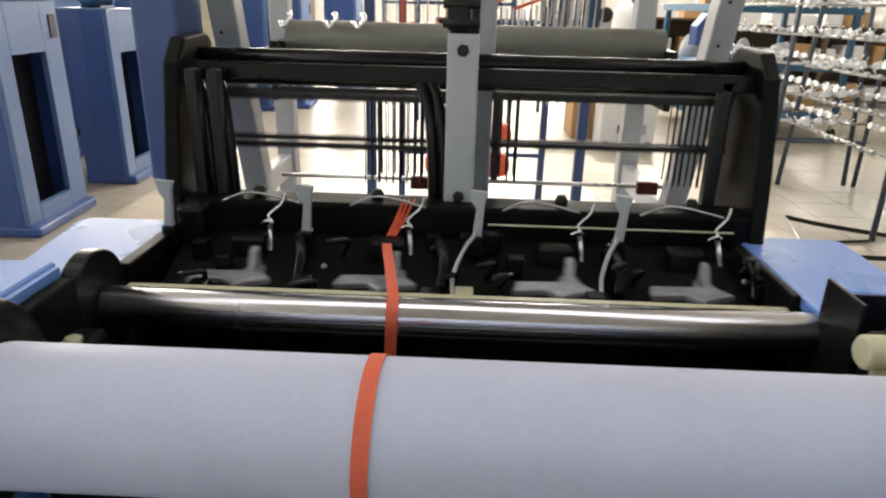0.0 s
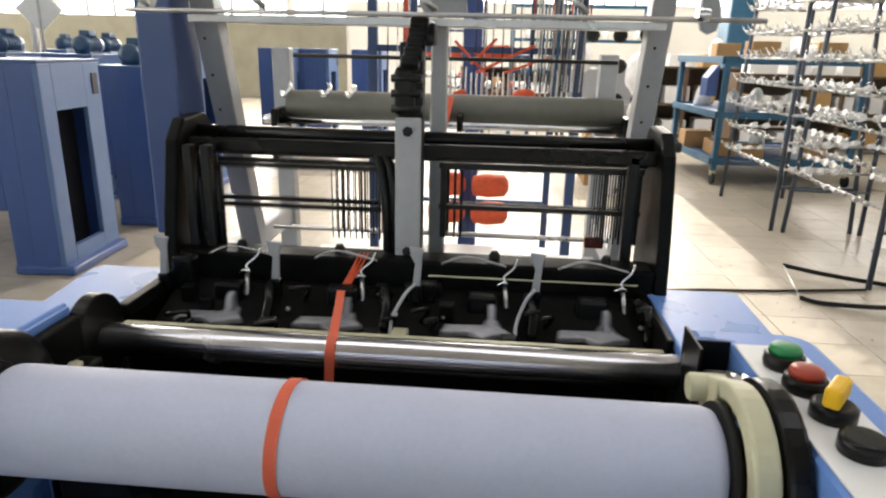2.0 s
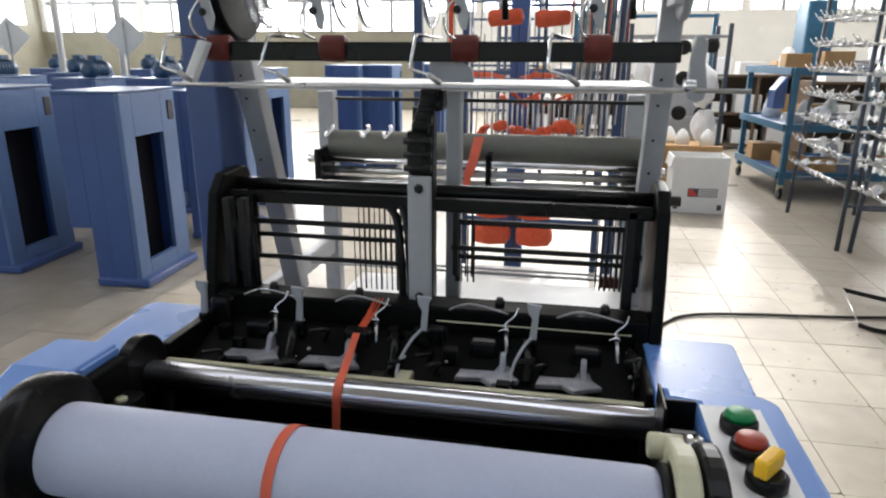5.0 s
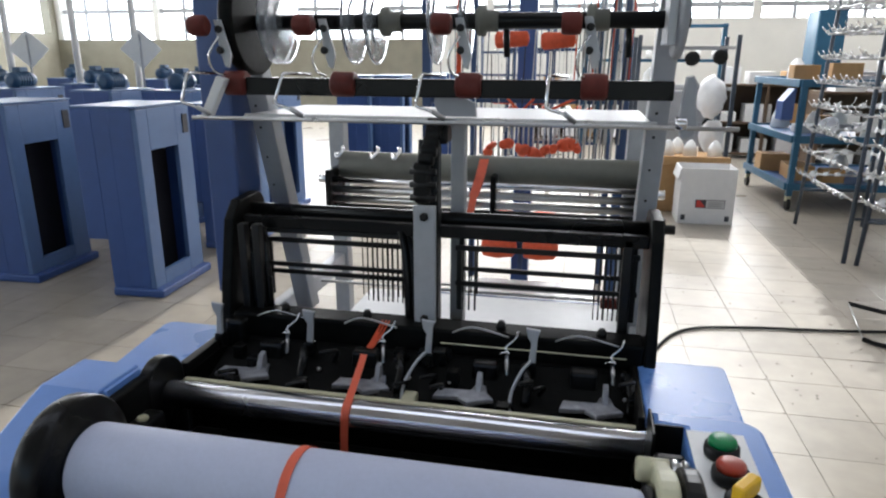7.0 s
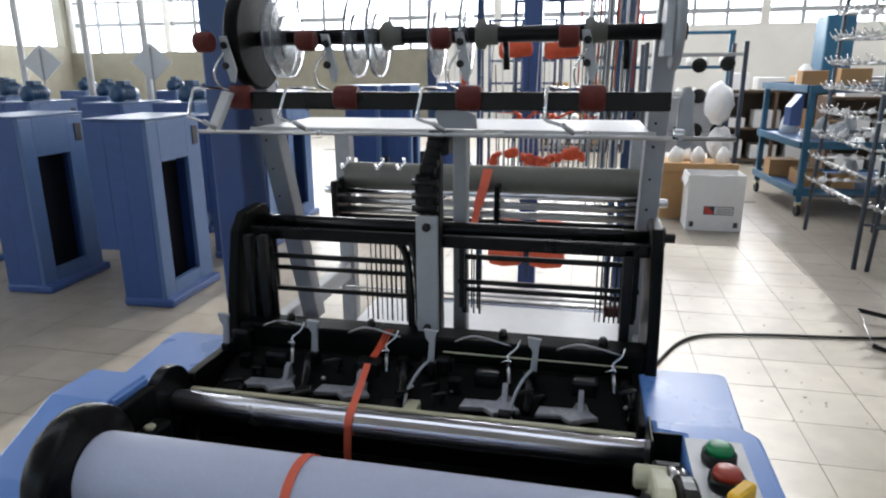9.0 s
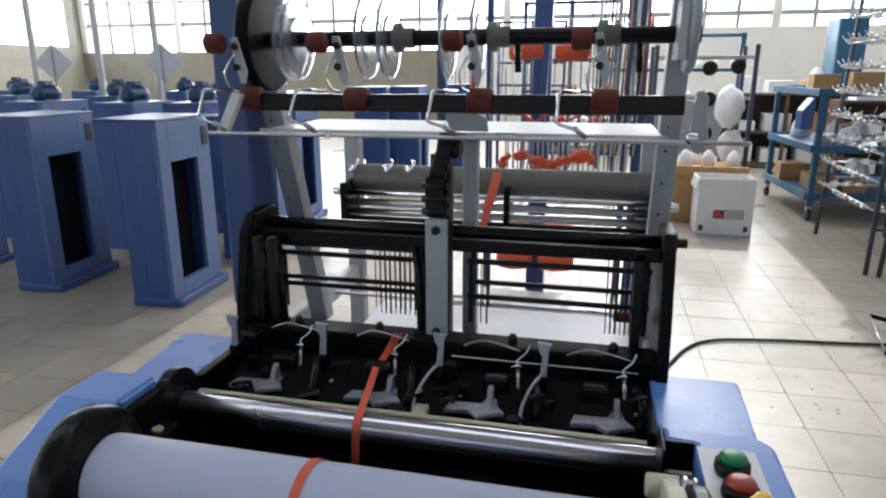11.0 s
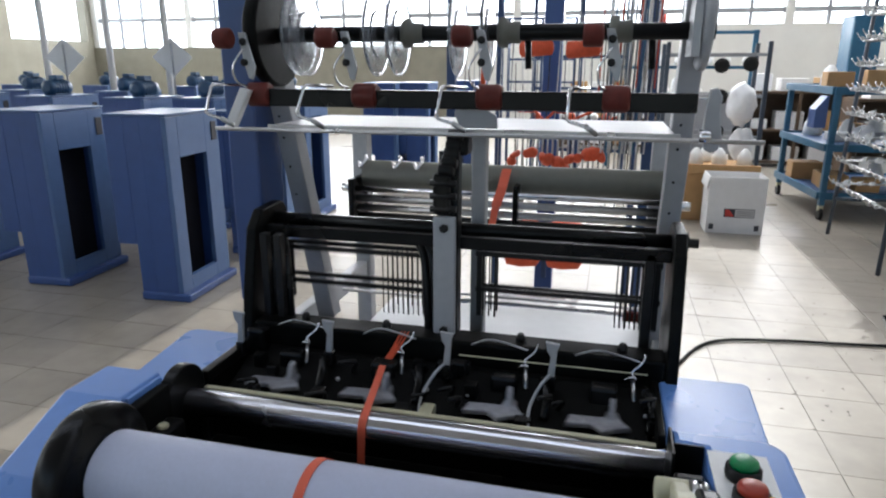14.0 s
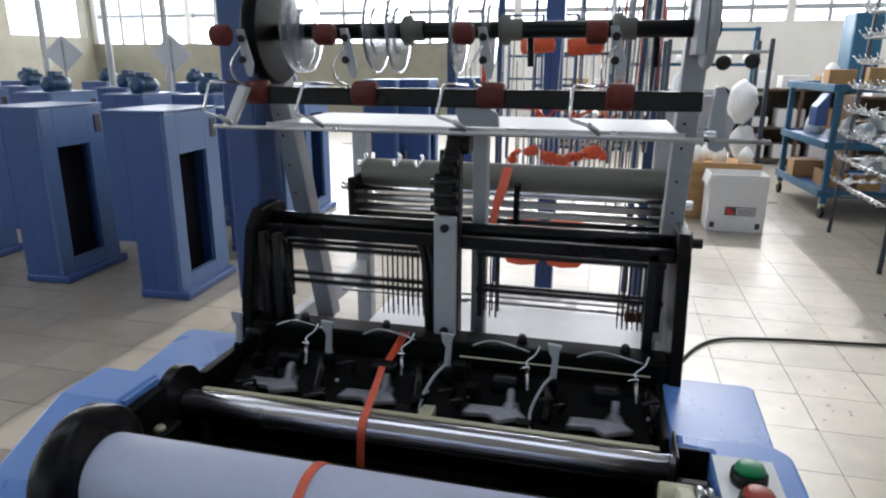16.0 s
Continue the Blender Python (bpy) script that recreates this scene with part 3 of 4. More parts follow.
        star = [(x - 0.042, 0.566), (x - 0.010, 0.570), (x + 0.004, 0.556), (x + 0.020, 0.566), (x + 0.036, 0.572), (x + 0.026, 0.586), (x + 0.022, 0.606), (x + 0.008, 0.606), (x + 0.004, 0.590), (x - 0.038, 0.588)]
        sh = p("shuttle", prism(nb(), star, "xy", z0 + 0.008, z0 + 0.016, 0.002), SHUTTLE, "grey metal shuttle blurred by its stroke")
        MOVERS[sh] = ("x", 0.016, 1 if k % 2 else -1)
        p("shuttle_foot", prism(nb(), [(x + 0.028, 0.540), (x + 0.05, 0.540), (x + 0.045, 0.562), (x + 0.036, 0.575), (x + 0.032, 0.562)], "xy", 0.870, 0.874, 0.001), ALU, "", st)
        p("swing_arm", tube(nb(), smooth_path([(x + 0.058, 0.640, 0.90), (x + 0.055, 0.62, 0.915), (x + 0.062, 0.595, 0.905), (x + 0.060, 0.58, 0.88)], 4), 0.006, 8), BLACK)
        p("needle_holder", box(nb(), x - 0.015, x + 0.02, 0.615, 0.638, 0.885, 0.915, 0.004), BLACK)
        p("shuttle_fin", prism(nb(), [(0.584, z0 + 0.016), (0.606, z0 + 0.016), (0.603, z0 + 0.036), (0.594, z0 + 0.034)], "yz", x + 0.011, x + 0.018, 0.001), SHUTTLE, "", sh)
    rnd = random.Random(21)
    for x in (-0.255, -0.15, -0.02, 0.035, 0.14, 0.262):
        for k in range(5):
            px, py = x + rnd.uniform(-0.022, 0.022), rnd.uniform(0.55, 0.645)
            z = 0.864 + max(0, py - 0.53) * 0.36
            s = rnd.uniform(0.004, 0.010)
            if k % 2:
                p("link", tube(nb(), smooth_path([(px, py, z), (px + s, py - s, z + 2.2 * s), (px - s, py - 3 * s, z + 2.6 * s)], 3), 0.0028, 6), BLACK if k == 1 else BLACK_STEEL)
            else:
                p("guide_block", box(nb(), px - s, px + s, py - s, py + s, z - 0.004, z + 2.0 * s, 0.0015), BLACK if k else BED_BLACK)
        p("set_screw", lathe(nb(), (x + 0.008, 0.60, 0.892), (0, -1, 0.6), [(0, 0.003), (0.003, 0.003), (0.004, 0.0015)], 8), BRUSHED)
    # plate over the bed with a cream bracket
    p("bracket", box(nb(), -0.012, 0.006, 0.545, 0.575, 0.866, 0.888, 0.002), CREAM, "cream painted bracket")
    # spring clips and wire eyes on the front beam
    for x, y, m in ((-0.304, 0.622, GREY_PAINT), (-0.164, 0.622, GREY_PAINT), (0.008, 0.622, ALU), (0.149, 0.622, ALU)):
        bm = nb()
        prism(bm, [(x - 0.004, 0.922), (x + 0.005, 0.922), (x + 0.007, 0.958), (x + 0.010, 0.968), (x - 0.008, 0.970), (x - 0.006, 0.958), (x - 0.001, 0.950)], "xz", y - 0.003, y + 0.003, 0.001)
        p("clip_lever", bm, m, "grey clip lever")
        p("clip_foot", box(nb(), x - 0.006, x + 0.007, y - 0.006, y + 0.008, 0.868 + 0.36 * (y - 0.53), 0.9225, 0.002), BLACK)
        if x > 0:
            p("clip_hose", tube(nb(), smooth_path([(x - 0.001, y - 0.004, 0.925), (x - 0.012, y - 0.020, 0.915), (x - 0.022, y - 0.045, 0.895), (x - 0.020, y - 0.07, 0.876)], 5), 0.0022, 8), GREY_PAINT, "thin grey curved wire")
    p("clip_block", box(nb(), -0.300, -0.272, 0.630, 0.655, 0.885, 0.940, 0.005), BLACK)
    p("eye_rod", cyl(nb(), (0.02, 0.648, 0.926), (0.272, 0.648, 0.926), 0.0011, 8), CREAM, "thin brass coloured rod")
    for x in (-0.208, -0.063, 0.112, 0.252):
        bm = tube(nb(), smooth_path([(x - 0.008, 0.640, 0.920), (x, 0.636, 0.926), (x + 0.006, 0.640, 0.922), (x, 0.644, 0.929), (x + 0.012, 0.65, 0.940), (x + 0.016, 0.655, 0.950)], 5), 0.0016, 6)
        p("wire_eye", bm, CHROME, "bent chrome wire eye")
        p("wire_stem", cyl(nb(), (x + 0.002, 0.640, 0.92), (x + 0.006, 0.622, 0.882), 0.0028, 8), BRUSHED)
    for x0, x1 in ((-0.262, -0.175), (-0.125, -0.045), (0.035, 0.115), (0.178, 0.262)):
        p("spring_bow", tube(nb(), smooth_path([(x0, 0.660, 0.938), ((x0 + x1) / 2 - 0.01, 0.656, 0.950), (x1, 0.655, 0.940)], 6), 0.0013, 6), BRUSHED, "thin bowed spring wire")
    p("red_cap", lathe(nb(), (0.274, 0.54, 0.872), (0, 0, 1), [(0, 0.008), (0.008, 0.008), (0.010, 0.005)], 14), RED_KNOB, "small red cap")
    for x in (-0.23, -0.10, 0.10, 0.24):
        p("beam_nut", lathe(nb(), (x, 0.69, 0.937), (0, 0, 1), [(0, 0.007), (0.007, 0.007), (0.012, 0.004)], 10), BLACK_STEEL)

    # posts and overhead parts
    overhead = len(made)
    for x0, x1 in ((-0.330, -0.296), (0.283, 0.313)):
        # the upper posts lean towards the weaver
        def lean(z):
            return 0.80 + 0.33 * (1.25 - z)
        p("post", prism(nb(), [(lean(0.842), 0.842), (lean(0.842) + 0.034, 0.842), (lean(1.53) + 0.034, 1.53), (lean(1.53), 1.53)], "yz", x0, x1, 0.002), ALU, "grey aluminium leaning post")
        for z in (1.10, 1.15, 1.20, 1.235):
            p("post_screw", lathe(nb(), (x0 + 0.012, lean(z), z), (0, -1, -0.33), [(0, 0.0022), (0.001, 0.0022), (0.0018, 0.0012)], 8), BLACK_STEEL)
        p("lower_post", box(nb(), x0, x1, 0.90, 0.94, GROUND, 0.842, 0.003), ALU, "grey aluminium lower post")
    p("post", box(nb(), 0.000, 0.022, 0.80, 0.826, 0.86, 1.222, 0.003), ALU, "grey aluminium middle post")
    p("thread_shelf", box(nb(), -0.296, 0.283, 0.745, 0.955, 1.224, 1.228, 0.001), WHITE, "pale painted thread shelf")
    p("shelf_lip", box(nb(), -0.305, 0.290, 0.741, 0.745, 1.219, 1.2285, 0.001), BRUSHED)
    p("thread_rod", cyl(nb(), (-0.340, 0.66, 1.2285), (0.375, 0.66, 1.2285), 0.0028, 12), BRUSHED, "thin steel rod across the loom")
    p("brake_bar", box(nb(), -0.288, 0.302, 0.694, 0.708, 1.258, 1.282, 0.002), BLACK, "black flat brake bar")
    for x in (-0.285, -0.124, 0.049, 0.210):
        p("brake_collar", lathe(nb(), (x - 0.022, 0.700, 1.274), (1, 0, 0), [(0, 0.014), (0.003, 0.017), (0.030, 0.017), (0.034, 0.014)], 20), RED_KNOB, "brick red collar")
    for x in (-0.312, -0.163, 0.018, 0.176):
        a = p("lever_roller", lathe(nb(), (x - 0.014, 0.655, 1.349), (1, 0, 0), [(0, 0.012), (0.003, 0.0135), (0.021, 0.0135), (0.024, 0.010)], 22), RED_KNOB, "brick red lever roller")
        bm = nb()
        prism(bm, [(x + 0.012, 1.357), (x + 0.022, 1.357), (x + 0.034, 1.312), (x + 0.030, 1.295), (x + 0.024, 1.297), (x + 0.018, 1.318)], "xz", 0.668, 0.673, 0.001)
        p("lever_arm", bm, ALU, "pale metal lever arm")
        for dz in (1.345, 1.318):
            p("lever_screw", lathe(nb(), (x + 0.02, 0.668, dz), (0, -1, 0), [(0, 0.005), (0.004, 0.005), (0.005, 0.003)], 8), BLACK_STEEL)
        p("lever_wire", tube(nb(), smooth_path([(x + 0.02, 0.664, 1.335), (x + 0.006, 0.66, 1.312), (x + 0.008, 0.665, 1.292), (x + 0.016, 0.68, 1.285)], 4), 0.0016, 6), CHROME)
    # end lever and rod bracket
    bm = nb()
    prism(bm, [(-0.334, 1.228), (-0.318, 1.228), (-0.290, 1.280), (-0.304, 1.284)], "xz", 0.668, 0.682, 0.002)
    p("end_lever", bm, WHITE, "white end lever")
    bm = nb()
    prism(bm, [(0.310, 1.218), (0.318, 1.214), (0.326, 1.218), (0.329, 1.230), (0.324, 1.262), (0.325, 1.280), (0.319, 1.290), (0.311, 1.288), (0.308, 1.262), (0.306, 1.232)], "xz", 0.664, 0.676, 0.002)
    p("end_lever", bm, GREY_PAINT, "grey end lever")
    p("rod_collar", lathe(nb(), (0.302, 0.66, 1.234), (1, 0, 0), [(0, 0.008), (0.012, 0.008), (0.014, 0.005)], 16), CHROME)
    bm = prism(nb(), [(-0.004, 1.262), (0.026, 1.262), (0.050, 1.250), (0.052, 1.232), (0.000, 1.232), (-0.008, 1.250)], "xz", 0.716, 0.722, 0.001)
    p("thread_bracket", bm, GREY_PAINT, "grey sheet thread bracket")
    for x, slant in ((-0.345, 0.012), (-0.209, 0.014), (-0.016, 0.008), (0.148, 0.002)):
        path = [(x + 0.022 + slant, 0.690, 1.287), (x + slant + 0.002, 0.648, 1.289), (x + slant, 0.645, 1.286), (x + slant * 0.2, 0.645, 1.256), (x, 0.645, 1.252), (x + 0.004, 0.645, 1.249), (x + 0.024, 0.646, 1.243), (x + 0.036, 0.655, 1.232)]
        p("crank_wire", tube(nb(), path, 0.0021, 8), CHROME, "bent chrome crank wire")
        p("crank_tip", cyl(nb(), (x + 0.022, 0.646, 1.2445), (x + 0.036, 0.654, 1.2335), 0.0034, 10), BRUSHED)
    # reel shaft and reels
    p("reel_shaft", cyl(nb(), (-0.29, 0.75, 1.357), (0.32, 0.75, 1.357), 0.011, 18), BLACK, "black reel shaft")
    p("reel_wheel", lathe(nb(), (-0.300, 0.75, 1.357), (1, 0, 0), [(0, 0.070), (0.004, 0.074), (0.018, 0.074), (0.022, 0.070)], 44), BED_BLACK, "black reel wheel")
    p("reel_wheel", lathe(nb(), (0.300, 0.75, 1.370), (1, 0, 0), [(0, 0.058), (0.003, 0.062), (0.010, 0.062), (0.012, 0.058)], 44), GREY_PAINT, "grey reel wheel with slots")
    for x in (-0.250, -0.238, -0.130, -0.098, -0.012, 0.030):
        r = p("reel_disc", lathe(nb(), (x, 0.75, 1.357), (1, 0, 0), [(0, 0.012), (0.0001, 0.055), (0.0016, 0.0565), (0.003, 0.055), (0.0031, 0.012)], 44), CLEAR, "clear plastic reel disc")
        r.visible_shadow = False
        p("reel_ring", lathe(nb(), (x - 0.0008, 0.75, 1.357), (1, 0, 0), [(0, 0.030), (0.001, 0.032), (0.004, 0.032), (0.005, 0.030)], 36), CLEAR_RIM, "", r).visible_shadow = False
        p("reel_rim", lathe(nb(), (x - 0.001, 0.75, 1.357), (1, 0, 0), [(0, 0.0555), (0.001, 0.0575), (0.004, 0.0575), (0.005, 0.0555), (0.0025, 0.0548), (0, 0.0555)][:5], 44), CLEAR_RIM, "", r).visible_shadow = False
    for x in (-0.09, 0.045, 0.19):
        p("reel_hub", lathe(nb(), (x, 0.75, 1.357), (1, 0, 0), [(0, 0.016), (0.003, 0.020), (0.012, 0.020), (0.014, 0.014), (0.03, 0.014)], 20), ROLLER_GREY, "grey shaft collar")
    for x in (0.085, 0.245):
        p("thread_peg", cyl(nb(), (x, 0.752, 1.352), (x + 0.002, 0.752, 1.31), 0.0045, 10), BLACK)

    for k in range(6):
        y = 0.705 + 0.018 * k
        p("reel_spoke", prism(nb(), [(y - 0.004, 1.325), (y + 0.004, 1.325), (y + 0.005 + 0.002 * (k % 2), 1.385), (y, 1.400), (y - 0.005, 1.385)], "yz", 0.288, 0.2985, 0.001), ALU, "pale spoke of the reel wheel")
    rear_start = len(made)
    # rear let-off rollers
    rear = p("rear_roller", cyl(nb(), (-0.35, 1.225, 1.088), (0.315, 1.225, 1.088), 0.030, 40), ROLLER_GREY, "olive grey rubber covered let-off roller")
    for z, y, r, m in ((1.062, 1.175, 0.007, STEEL), (1.040, 1.18, 0.008, BRUSHED), (1.018, 1.185, 0.008, BRUSHED), (1.000, 1.19, 0.006, BLACK_STEEL)):
        p("rear_bar", cyl(nb(), (-0.36, y, z), (0.315, y, z), r, 16), m)
    for x in (-0.362, 0.002, 0.318):
        p("rear_cheek", box(nb(), x - 0.006, x + 0.006, 1.155, 1.25, 0.985, 1.085, 0.003), BLACK, "black rear cheek")
    p("rear_pin", cyl(nb(), (-0.385, 1.17, 1.064), (-0.36, 1.17, 1.064), 0.009, 12), CHROME)
    p("rear_pin", cyl(nb(), (0.318, 1.17, 1.058), (0.345, 1.17, 1.058), 0.009, 12), CHROME)
    for x in (-0.27, -0.22, -0.35):
        p("roller_clamp", tube(nb(), smooth_path([(x - 0.012, 1.215, 1.116), (x, 1.19, 1.108), (x + 0.012, 1.195, 1.122), (x + 0.006, 1.21, 1.13)], 4), 0.004, 8), CHROME)
    for x in (-0.355, 0.310):
        p("rear_post", box(nb(), x - 0.018, x + 0.018, 1.255, 1.29, GROUND, 1.19, 0.003), ALU, "grey aluminium rear post")
        p("side_beam", box(nb(), x - 0.012, x + 0.012, 0.834, 1.253, 0.82, 0.86, 0.003), ALU)
    p("back_tray", box(nb(), -0.30, 0.29, 0.86, 1.25, 0.780, 0.786, 0.002), WHITE, "white sheet steel tray")
    p("cross_rod", cyl(nb(), (-0.34, 1.23, 1.185), (0.30, 1.23, 1.185), 0.004, 10), BLACK_STEEL)
    for z, y in ((0.905, 0.95), (0.88, 1.05)):
        p("cross_rod", cyl(nb(), (-0.30, y, z), (0.29, y, z), 0.003, 10), BRUSHED)
    for x, y in ((-0.09, 0.93), (0.24, 0.94)):
        p("red_clamp", box(nb(), x - 0.015, x + 0.015, y - 0.006, y + 0.006, 0.896, 0.914, 0.002), RED_KNOB)
    for k, ob in enumerate(made):
        shift = (REAR_X, 0, -0.010) if k >= rear_start else (0.015, 0, 0) if k >= overhead else (UPPER_X, 0, 0) if k >= upper else (0, 0, 0)
        if ob.name.startswith(("rear_post", "side_beam")):
            shift = (0.012, 0, 0)
        for o in (ob, *ob.children_recursive):
            o.data.transform(TO_HALL @ Matrix.Translation(shift))
    return loom


def strip(name, pts, width, material, parent=None, label="", thick=0.0007):
    """A flat band along points, as wide in x as given."""
    bm = nb()
    rows = []
    pts = [Vector(q) for q in pts]
    for i, q in enumerate(pts):
        d = pts[min(i + 1, len(pts) - 1)] - pts[max(i - 1, 0)]
        n = Vector((1, 0, 0)).cross(d).normalized() * thick
        side = Vector((width / 2, 0, 0))
        rows.append([bm.verts.new(q - side), bm.verts.new(q + side), bm.verts.new(q + side + n), bm.verts.new(q - side + n)])
    for a, b in zip(rows, rows[1:]):
        for k in range(4):
            bm.faces.new((a[k], a[(k + 1) % 4], b[(k + 1) % 4], b[k]))
    bm.faces.new(rows[0][::-1])
    bm.faces.new(rows[-1])
    return part(name, bm, material, parent, label)


def build_ribbon():
    rib = thing("ribbon", "orange woven ribbon running over the rollers", "ribbon")
    pts = []
    # up over the felt roll, down to the draw roller, over it and back to the weaving point
    for a in range(-70, 216, 6):
        t = radians(a)
        pts.append((-0.045 + 0.004 * (a - 60) / 130, ROLL_Y - math.cos(t) * (ROLL_R + 0.0008), ROLL_Z + math.sin(t) * (ROLL_R + 0.0008)))
    strip("woven_band", pts, 0.0098, RIBBON, rib)
    pts = [(-0.0515, 0.4795, 0.833), (-0.051, 0.4797, 0.860)]
    for a in range(-4, 91, 8):
        t = radians(a)
        pts.append((-0.050, 0.500 - math.cos(t) * 0.0192, 0.889 + math.sin(t) * 0.0192))
    pts += [(-0.060, 0.56, 0.910), (-0.067, 0.60, 0.911), (-0.072, 0.632, 0.914)]
    strip("woven_band", pts, 0.0098, RIBBON, rib)
    for k in range(9):
        x = -0.0715 + 0.0011 * k
        part("warp_thread", tube(nb(), smooth_path([(x, 0.633, 0.915), (x + 0.005 + 0.0002 * k, 0.645, 0.924 + 0.001 * (k % 2)), (x + 0.012 + 0.0006 * k, 0.664, 0.940 + 0.003 * (k % 3))], 3), 0.0009, 5), ORANGE, rib)
    strip("warp_sheet", [(-0.006, 1.160, 1.030), (0.005, 1.172, 1.070), (0.011, 1.192, 1.105)], 0.02, RIBBON, rib, "orange warp threads fanning into the loom")
    strip("warp_sheet", [(-0.013, 1.15, 0.985), (-0.006, 1.160, 1.030)], 0.015, RIBBON, rib)
    for ob in rib.children:
        ob.data.transform(TO_HALL)


build_loom()
build_ribbon()


# ---- things behind the loom ----
def loom_stand(x, y, turn=0.0, motor=False, h=1.05, sign=False):
    """A bare blue loom body: a narrow column with a tall opening, an overhanging back and a foot."""
    st = thing("loom_stand", "blue painted bare loom stand, tall opening" + (", motor on top" if motor else ""), "loom stand", "row of blue loom stands", at=pose(x, y, 0, 0, 0, turn))
    # column: front face to +x; built of panels round an opening
    w, d = 0.26, 0.53
    bm = nb()
    box(bm, -w, -0.16, 0, d, 0.02, h, 0.003)
    box(bm, -0.1599, -0.0291, 0, 0.04, 0.051, h)
    box(bm, -0.1599, -0.0291, d - 0.04, d, 0.051, h)
    box(bm, -0.1599, -0.0291, 0.0401, d - 0.0401, h - 0.06, h)
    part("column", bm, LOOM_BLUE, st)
    # front in the paler blue: the light on it is in the colour
    bm = nb()
    box(bm, -0.029, 0.0, 0, 0.105, 0.05, h - 0.004, 0.004)
    box(bm, -0.029, 0.0, d - 0.15, d, 0.05, h - 0.004, 0.004)
    box(bm, -0.029, 0.0, 0.105, d - 0.15, h - 0.23, h - 0.004, 0.0)
    box(bm, -0.029, 0.0, 0.105, d - 0.15, 0.05, 0.13, 0.0)
    part("front_panel", bm, LOOM_PALE, st, "blue front panel, painted paler as if lit")
    # dark sheet set into the recess to paint the shade in there
    part("opening_back", box(nb(), -0.158, -0.150, 0.041, d - 0.041, 0.06, h - 0.061), SHADE_PLATE_DARK, st, "dark sheet painting the shade inside the opening")
    part("foot_plate", box(nb(), -w - 0.005, 0.045, -0.012, d + 0.012, 0.0, 0.05, 0.012), LOOM_BLUE, st)
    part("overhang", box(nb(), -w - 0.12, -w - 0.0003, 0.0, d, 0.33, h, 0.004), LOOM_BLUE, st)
    # top likewise coloured as the lit face of the blue body
    part("top_plate", box(nb(), -w - 0.12, 0.006, -0.006, d + 0.006, h, h + 0.012, 0.004), LOOM_PALE, st, "blue top plate, painted paler as if lit")
    part("switch_plate", box(nb(), 0.0, 0.006, d - 0.085, d - 0.03, h - 0.17, h - 0.06, 0.002), SHADE_PLATE_DARK, st, "dark switch plate")
    if motor:
        m = part("motor", lathe(nb(), (-0.16, 0.12, h + 0.075), (0, 1, 0), [(0, 0.03), (0.01, 0.06), (0.05, 0.066), (0.2, 0.066), (0.24, 0.055), (0.25, 0.03)], 20), TEAL, st, "dark teal motor")
        for k in range(5):
            part("fin", lathe(nb(), (-0.16, 0.18 + 0.028 * k, h + 0.075), (0, 1, 0), [(0, 0.072), (0.006, 0.072)], 20), TEAL, m)
        part("motor_foot", box(nb(), -0.22, -0.10, 0.15, 0.34, h + 0.012, h + 0.025, 0.003), TEAL, m)
        part("terminal_box", box(nb(), -0.20, -0.12, 0.2, 0.29, h + 0.14, h + 0.18, 0.006), TEAL, m)
    return st


def build_stands():
    loom_stand(-2.09, 2.91, 3)
    loom_stand(-2.97, 2.98, 3)
    loom_stand(-2.11, 3.90, 2, True, 1.0)
    loom_stand(-3.85, 3.0, 3)
    for x, y in ((-3.42, 4.45), (-4.35, 4.5), (-5.35, 4.5), (-2.85, 4.55), (-3.35, 5.65), (-4.5, 5.6), (-5.7, 5.6), (-6.9, 5.6), (-3.5, 7.2), (-4.8, 7.2), (-6.1, 7.2), (-7.4, 7.2)):
        loom_stand(x, y, 0, True)
    for x, y, t in ((-2.27, 4.97, 3), (-2.1, 6.9, 3), (-1.78, 7.1, 3), (-1.4, 8.2, 0)):
        loom_stand(x, y, t, False, 1.12)


def sign_post(x, y, z, turn):
    s = thing("diamond_sign", "white diamond shaped card on a thin post", "sign", "diamond signs", at=pose(x, y, 0, 0, 0, turn))
    part("post", cyl(nb(), (0, 0, 1.06), (0, 0, z + 0.12), 0.008, 10), GREY_PAINT, s)
    bm = prism(nb(), [(-0.165, z), (0, z - 0.165), (0.165, z), (0, z + 0.165)], "xz", 0.008, 0.016, 0.001)
    part("card", bm, WHITE, s, "white diamond card")


def build_pipes():
    for x, y in ((-5.95, 6.15), (-5.15, 6.2), (-4.5, 6.3)):
        s = thing("pale_pole", "slim pale painted pole standing on the floor", "pole", "pale poles")
        part("shaft", cyl(nb(), (x, y, 0), (x, y, ROOM_H), 0.035, 14), WALL_W, s)
        part("base", lathe(nb(), (x, y, 0), (0, 0, 1), [(0, 0.09), (0.02, 0.09), (0.03, 0.05)], 14), WALL_W, s)


def bobbin(bm, x, y, z, r, h, ax=(0, 0, 1)):
    lathe(bm, (x, y, z), ax, [(0, r * 0.55), (0.004, r), (h * 0.55, r * 0.93), (h * 0.9, r * 0.6), (h, r * 0.35), (h + 0.01, r * 0.3)], 18)


